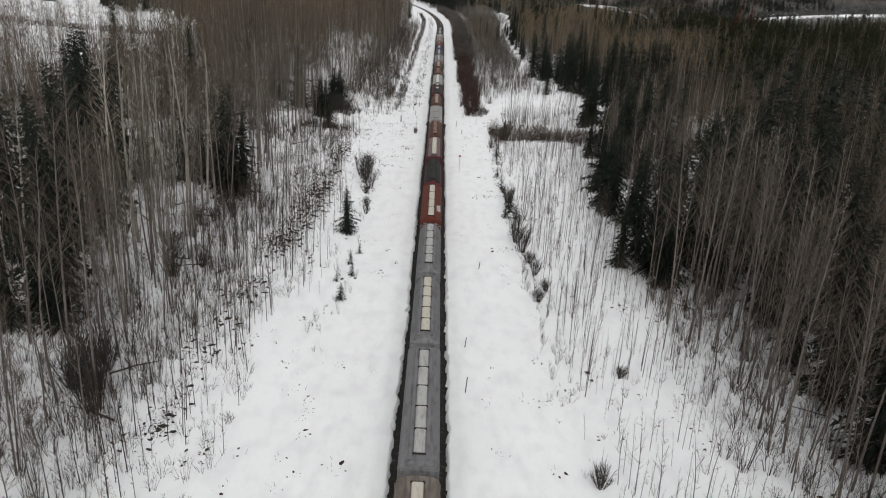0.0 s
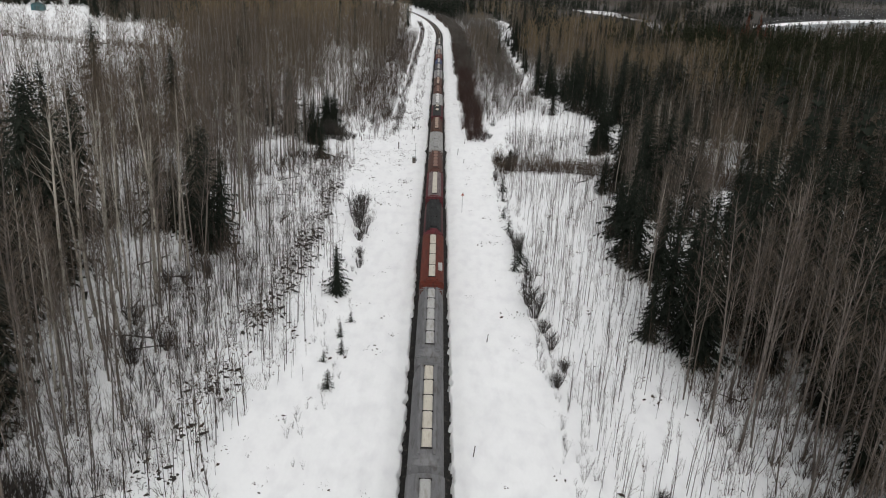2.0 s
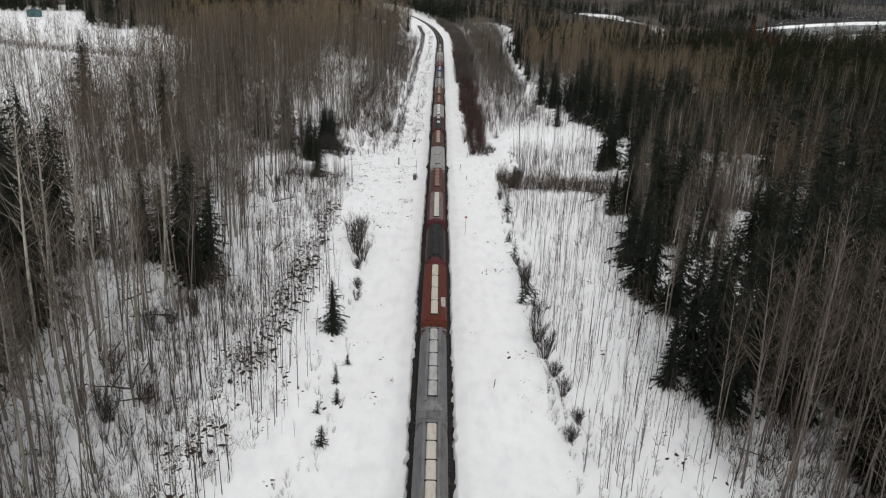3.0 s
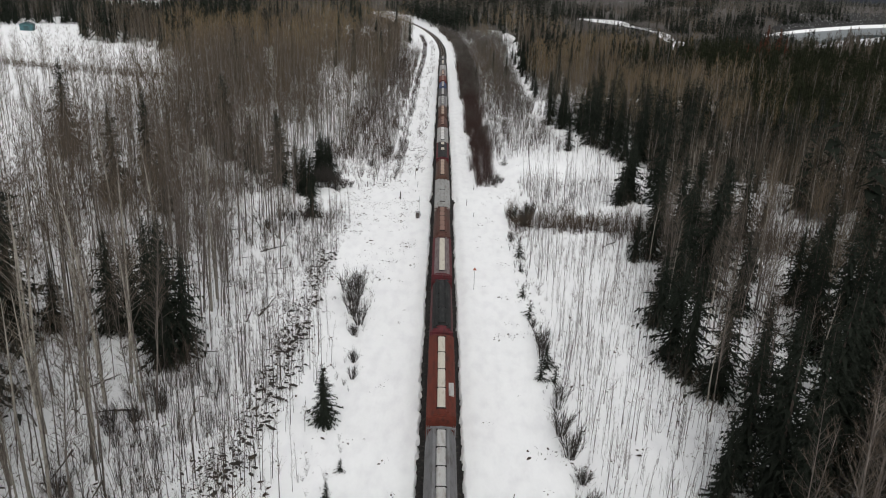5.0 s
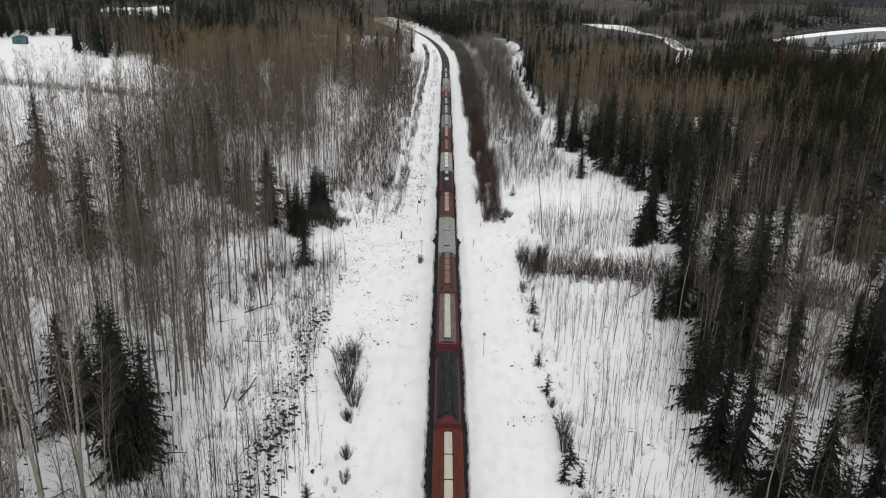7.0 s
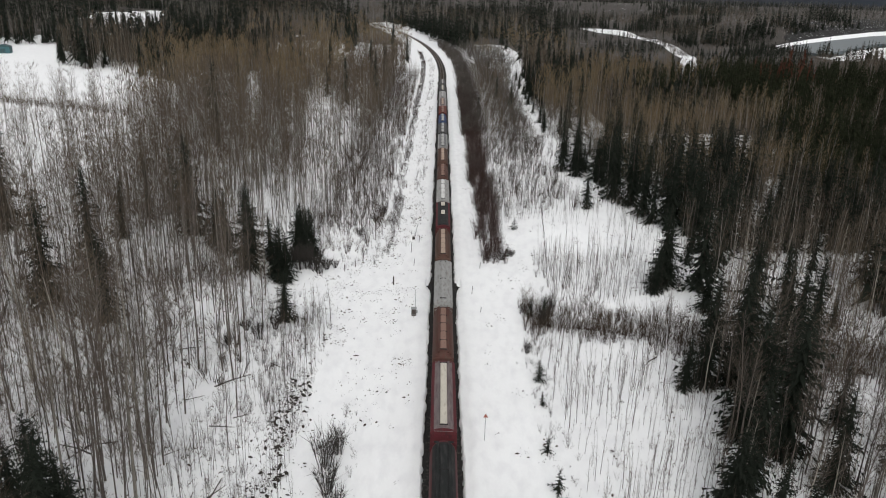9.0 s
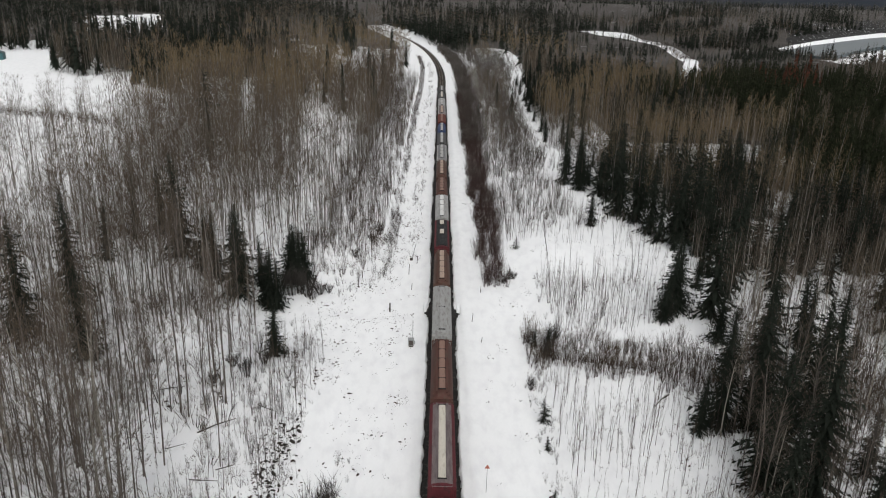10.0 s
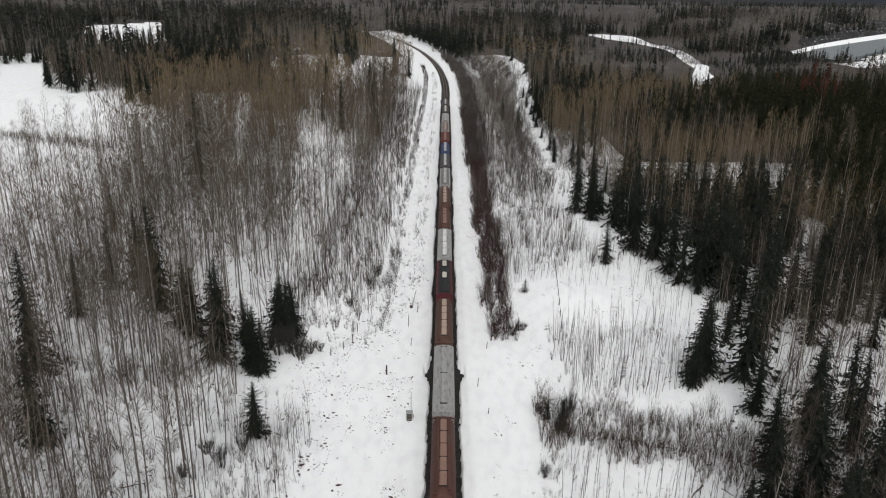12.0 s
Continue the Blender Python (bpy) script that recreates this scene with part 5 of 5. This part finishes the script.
def under_density(x, y):
    return 1.0 * wooded(x, y) * (0.3 + 0.7 * ramp(vnoise(x, y, 7, 53), 0.35, 0.6))


x, y = scatter(-70, 70, 26, 185, 1.6, under_density, 26)
set_out("undergrowth", UNDER, x, y, np.random.default_rng(26).uniform(0.7, 1.7, x.shape), [M_brush, M_twig], "tangled leafless undergrowth in snow below the trees", "bushes", 26)

x, y = scatter(14, 70, 145, 184, 0.6, lambda a, b: 0.8 * (np.abs(b - 172.3 + (a - 24) * 0.45) < 0.8) * (a > 17), 32)
set_out("creek_debris", TUFTS, x, y, np.random.default_rng(32).uniform(0.8, 1.4, x.shape), [M_brush, M_brush], "dark dead stalks along the creek bed", "weeds", 32)

# brush growing over the middle of the trail and along the cut line
x, y = scatter(120, 215, 560, 900, 1.8, lambda a, b: inside(a, b, TRAIL) * (0.75 * ramp(vnoise(a, b, 11, 70), 0.38, 0.52) * ramp(b, 600, 660) * (1 - ramp(b, 800, 860)) + 0.05), 49)
set_out("trail_brush", BRUSH, x, y, np.random.default_rng(49).uniform(0.7, 1.5, x.shape), [M_brush, M_grey_twig], "grey brush overgrowing a snowy trail", "bushes", 49)
x, y = scatter(28, 50, 285, 620, 1.5, lambda a, b: 0.34 * ramp(vnoise(a, b, 5, 71), 0.42, 0.6) * (a - track_x(b) > 30) * (a - track_x(b) < edge_at(b, R_EDGE)), 50)
set_out("cut_line_scrub", BRUSH, x, y, np.random.default_rng(50).uniform(0.3, 0.9, x.shape), [M_bush, M_brush], "scattered dark scrub on the snowy cut line", "bushes", 50)

# dark undergrowth on the floor of the right wood
LOW_BRUSH = [shrub_shape(145 + i, h, stems=7, twigs=2, spread=0.6, wide=0.06) for i, h in enumerate((2.6, 3.4, 2.0))]
x, y = scatter(34, 190, 160, 420, 2.1, lambda a, b: wooded(a, b) * (0.35 + 0.65 * ramp(vnoise(a, b, 9, 69), 0.35, 0.6)) * np.where(b > 285, 1.0, ramp(a, 42, 60)) * ((b < 350) | (a < 115)), 48)
set_out("wood_floor_brush", LOW_BRUSH, x, y, np.random.default_rng(48).uniform(0.7, 1.5, x.shape), [M_bush, M_brush], "dark tangled undergrowth on the snowy wood floor", "bushes", 48)
x, y = scatter(-100, -24, 150, 345, 2.1, lambda a, b: np.minimum(1, 1.2 * wooded(a, b)) * (0.12 + 0.85 * ramp(vnoise(a, b, 13, 73), 0.42, 0.6)), 54)
set_out("left_floor_brush", LOW_BRUSH, x, y, np.random.default_rng(54).uniform(0.6, 1.4, x.shape), [M_bush, M_brush], "dark tangled undergrowth below bare aspens", "bushes", 54)

# single bushes
bush_things = [grown("willow_bush", shrub_shape(160 + i, h, stems=40, twigs=9, spread=(0.36, 0.46, 0.55)[i], wide=0.055, foot=(0.4, 0.3, 0.25)[i]), (M_bush, M_bush), "dark leafless multi-stemmed willow bush in snow", "bush", "willow bushes", ("stem", "crown")) for i, h in enumerate((4.2, 3.2, 2.4))]
BUSHES_LEFT = [(-30.9, 97.2, 0.8), (-29, 99.4, 0.7), (-32.5, 95, 0.8), (-27, 162, 0.8), (-29.6, 165, 0.9), (-31, 160, 0.8), (-25.4, 166, 0.7), (-30.4, 51.2, 1.2), (-28.8, 54.5, 1.0), (-31.5, 56, 0.9), (-14, 231.5, 0.8), (-15.2, 226, 0.7), (-17.5, 214, 0.6), (-11.3, 126.9, 1.0), (-12.6, 130.1, 1.1), (-13.4, 134.3, 1.2), (-11.8, 123.7, 0.7), (-12.3, 137.5, 0.9), (-10.9, 116.2, 0.7), (-10.6, 111.9, 0.5), (-28.5, 51.0, 1.5), (-27, 47.8, 1.2), (-24, 195.2, 1.3), (-27, 195.8, 1.2), (-22, 196.3, 1.0), (-29, 197.4, 1.1), (-25.5, 196.5, 1.2), (-23, 194, 0.9), (-20.5, 197.2, 0.7), (-30.5, 194.5, 1.0), (-30, 76.7, 1.0), (-27.5, 79.9, 0.9)]
BUSHES_RIGHT = [(-33, 85.2, 1.1), (13.4, 121.5, 0.9), (13.0, 118.3, 0.8), (13.6, 106.6, 0.8), (12.9, 101.2, 1.0), (13.4, 97.0, 1.1), (14.0, 92.7, 0.8), (14.3, 88.4, 0.7), (13.8, 79.9, 0.8), (15.0, 83.1, 0.7), (14.6, 43.6, 0.9), (13.0, 127.9, 0.6), (19.5, 59.6, 0.6), (17.5, 178.1, 1.0), (14.0, 179.2, 0.6), (16, 173.9, 0.8), (12, 204.8, 0.8), (14, 207.0, 0.7), (12.8, 164.2, 0.5)]
BUSHES = BUSHES_LEFT + BUSHES_RIGHT
copies(bush_things, np.array([b[0] for b in BUSHES]), np.array([b[1] for b in BUSHES]), np.array([b[2] for b in BUSHES]) * 0.95, 4)


def tuft_density(x, y):
    u = x - track_x(y)
    p = ramp(vnoise(x, y, 4.0, 61), 0.45, 0.65)
    l = (0.08 + 0.4 * p) * ramp(-u, 12.5, 18) * (u > -60) + 0.05 * (u < -4) * (u > -14)
    rr = 0.05 * (u > 6) * (u < 14) + 0.25 * p * (u >= 14) * (u < 60)
    k = 0.9 * p * (u < -4.5) * (u > -24) * (y > 158) * (y < 250)
    return np.maximum(np.maximum(l, rr), k)


x, y = scatter(-60, 60, 36, 247, 1.1, lambda a, b: 0.7 * tuft_density(a, b), 13)
set_out("weed_tufts", TUFTS, x, y, np.random.default_rng(13).uniform(0.4, 1.3, x.shape), [M_brush, M_brush], "dark dead weeds and stubs poking out of the snow", "weeds", 13)

# clods and broken stalks round the crossing and on the open bank
def clod_density(x, y):
    u = x - track_x(y)
    p = ramp(vnoise(x, y, 6.0, 63), 0.42, 0.62)
    return 0.4 * p * (u < -6) * (u > -21) * (y > 140) * (y < 196) + 0.3 * p * (u < -12) * (u > -30) * (y >= 196) * (y < 300) + 0.12 * p * (u < -9.5) * (u > -19) * (y < 140) + 0.04 * p * (u > 5) * (u < 26)


x, y = scatter(-60, 60, 40, 300, 1.3, clod_density, 40)
set_out("snow_clods", TUFTS, x, y, np.random.default_rng(40).uniform(0.35, 1.1, x.shape), [M_bush, M_brush], "dark clods and broken stalks showing through the snow", "weeds", 40)

# small spruces on the gravel bar in the river
BAR_SPRUCES = [(300, 668, 6), (304, 676, 7), (309, 684, 6), (316, 690, 5), (322, 688, 8), (330, 694, 6), (336, 702, 9), (344, 706, 10), (296, 700, 11), (290, 706, 12), (286, 715, 10), (299, 690, 9)]
bar_things = [grown("spruce_tree", s, (M_trunk, M_needle), "small dark spruce on a snowy river bar", "tree", "spruces on the river bar") for s in SPRUCES_MID[:2]]
copies(bar_things, np.array([b[0] for b in BAR_SPRUCES]), np.array([b[1] for b in BAR_SPRUCES]), np.array([b[2] / 17 for b in BAR_SPRUCES]), 6)

# ---- fallen logs ----
g = np.random.default_rng(77)
log_meshes = []
for i in range(4):
    bm = bmesh.new()
    pts = [Vector((0, 0, 0)), Vector((2.2, 0.12 * g.normal(), 0.1)), Vector((4.6, 0.25 * g.normal(), 0.05))]
    for k, (a, b) in enumerate(zip(pts, pts[1:])):
        rod(bm, a, b, 0.1 - 0.03 * k, 7, 0.07 - 0.035 * k)
    for k in range(5):
        o = Vector((1.0 + 0.7 * k, 0, 0.05))
        rod(bm, o, o + Vector((0.3, g.normal() * 0.4, 0.3 + 0.2 * g.random())), 0.03, 4, 0.008)
    me = bpy.data.meshes.new("fallen_log")
    bm.to_mesh(me)
    bm.free()
    me.materials.append(M_log)
    log_meshes.append(me)
for k in range(46):
    left = k % 5 > 0
    lx = -g.uniform(23, 40) if left else g.uniform(31, 38)
    ly = g.uniform(42, 165)
    ob = tagged(new("fallen_log", log_meshes[k % 4]), "dark fallen log lying in snow at the wood edge", "log", group="fallen logs")
    ob.matrix_basis = pose(lx, ly, float(land(lx, ly)) + 0.04, 0, g.normal() * 2, g.random() * 360)
    ob.scale = (g.uniform(0.5, 1.2),) * 3


# ---- trackside things ----
def thing(name, x, y, label, category, turn=0.0):
    ob = tagged(new(name), label, category)
    ob.matrix_basis = pose(x, y, float(land(x, y)) - 0.05, 0, 0, turn)
    return ob


cab = thing("equipment_cabinet", -4.8, 177.2, "small grey steel trackside cabinet with a thin mast", "cabinet")
part("body", bevel(box_bm(-0.42, 0.42, -0.36, 0.36, 0.3, 1.3), 0.03), M_galv, cab)
part("lid", bevel(box_bm(-0.48, 0.48, -0.42, 0.42, 1.3, 1.4), 0.03), M_galv, cab)
part("base", box_bm(-0.36, 0.36, -0.3, 0.3, -0.2, 0.3), M_post, cab)
part("door", bevel(box_bm(-0.34, 0.34, -0.385, -0.358, 0.38, 1.22), 0.008, 1), M_post, cab, "dark cabinet door")
part("mast", rod(bmesh.new(), (0.25, 0.3, 0.2), (0.25, 0.3, 4.4), 0.04, 8), M_galv, cab)
part("cable_box", bevel(box_bm(0.42, 0.62, -0.16, 0.16, 0.5, 1.0), 0.02, 1), M_galv, cab)


def post(x, y, h, r, name="wooden_post", label="short dark wooden post standing in snow", m=None, lean=0.0):
    ob = thing(name, x, y, label, "post")
    bm = bmesh.new()
    rod(bm, (0, 0, -0.3), (lean, 0, h), r, 8, r * 0.9)
    part("shaft", bm, m or M_post, ob)
    part("cap", rod(bmesh.new(), (lean, 0, h + 0.001), (lean, 0, h + 0.03), r * 0.8, 8, r * 0.4), m or M_post, ob)
    return ob


post(-8.95, 190.1, 1.7, 0.13)
for px, py, ph in ((4.1, 57.1, 1.7), (4.3, 66.5, 1.2), (7.2, 199.5, 1.3), (5.2, 186.7, 1.6), (-5.6, 200.5, 1.4), (-6.4, 208, 2.3), (-5.0, 214.4, 1.5), (6.4, 179, 1.0), (6.8, 89.5, 1.1)):
    post(px, py, ph, 0.05, "marker_stake", "thin dark marker stake leaning in snow", None, 0.12)
# broken crossing mast leaning beside the rails
mast = thing("leaning_mast", -6.2, 216.5, "leaning grey mast on a short base beside rails", "mast")
part("pole", rod(bmesh.new(), (0, 0, 0), (0.9, 0.6, 3.4), 0.06, 8), M_galv, mast)
part("base", bevel(box_bm(-0.3, 0.3, -0.3, 0.3, -0.2, 0.5), 0.03, 1), M_post, mast)

# triangular track sign on a thin pole
sign = thing("track_sign", 5.1, 140.9, "small faded red triangular sign on thin pole", "sign")
part("pole", rod(bmesh.new(), (0, 0, -0.3), (0, 0, 3.5), 0.035, 8), M_galv, sign)
bm = bmesh.new()
fr = [bm.verts.new((a, -0.05, b)) for a, b in ((-0.3, 3.3), (0.3, 3.3), (0, 3.82))]
bk = [bm.verts.new((a, -0.02, b)) for a, b in ((-0.3, 3.3), (0.3, 3.3), (0, 3.82))]
bm.faces.new(fr)
bm.faces.new(bk[::-1])
for i in range(3):
    bm.faces.new((fr[i], bk[i], bk[(i + 1) % 3], fr[(i + 1) % 3]))
bmesh.ops.recalc_face_normals(bm, faces=list(bm.faces))
part("plate", bm, M_sign, sign, "faded red triangular plate")


# wire fences
def fence(points, label):
    ob = tagged(new("wire_fence"), label, "fence")
    tops = []
    for px, py in points:
        z = float(land(px, py))
        part("post", rod(bmesh.new(), (px, py, z - 0.3), (px, py, z + 1.35), 0.07, 6), M_post, ob)
        tops.append((px, py, z))
    for a, b in zip(tops, tops[1:]):
        for hgt in (0.5, 0.85, 1.2):
            part("wire", rod(bmesh.new(), (a[0], a[1], a[2] + hgt), (b[0], b[1], b[2] + hgt), 0.012, 3), M_galv, ob)


fence([(-18.5, 195.7), (-16.8, 198.4), (-15.6, 201.6), (-15.2, 205.4)], "short sagging wire fence on dark posts at the crossing")
fence([(20.5 + 0.09 * k * 4, 202.7 + k * 4.2) for k in range(9)], "low wire fence line across open snow")


# power line of H-frame poles beyond the trail
def pylon(x, y):
    ob = thing("power_pole", x, y, "pale wooden two-legged power pole", "power pole", 20)
    for s in (-1, 1):
        part("leg", rod(bmesh.new(), (s * 2.2, 0, -0.5), (s * 2.2, 0, 21), 0.22, 8, 0.16), M_log, ob)
    part("crossarm", box_bm(-4.6, 4.6, -0.12, 0.12, 18.6, 19.0), M_log, ob)


pylon(196, 873)


# ---- storage shed at the far side of the field ----
def build_shed():
    x, y = -264.0, 536.0
    z = float(land(x, y)) - 0.1
    thing = tagged(new("storage_shed"), "teal sheet-metal storage shed at the snowy field edge", "shed")
    thing.matrix_basis = pose(x, y, z, 0, 0, 12)
    thing.scale = (0.92, 0.92, 0.92)
    part("body", bevel(box_bm(-4.2, 4.2, -3, 3, 0, 4.2), 0.05), M_teal, thing)
    part("roof", loft([[(-4.5, yy, 4.2), (4.5, yy, 4.2), (4.5, yy, 4.4), (0, yy, 5.9), (-4.5, yy, 4.4)] for yy in (-3.2, 3.2)]), M_teal_roof, thing, "dark teal gabled roof")
    part("door", box_bm(-1.6, 1.6, -3.06, -2.99, 0, 3.2), M_teal_roof, thing)


build_shed()
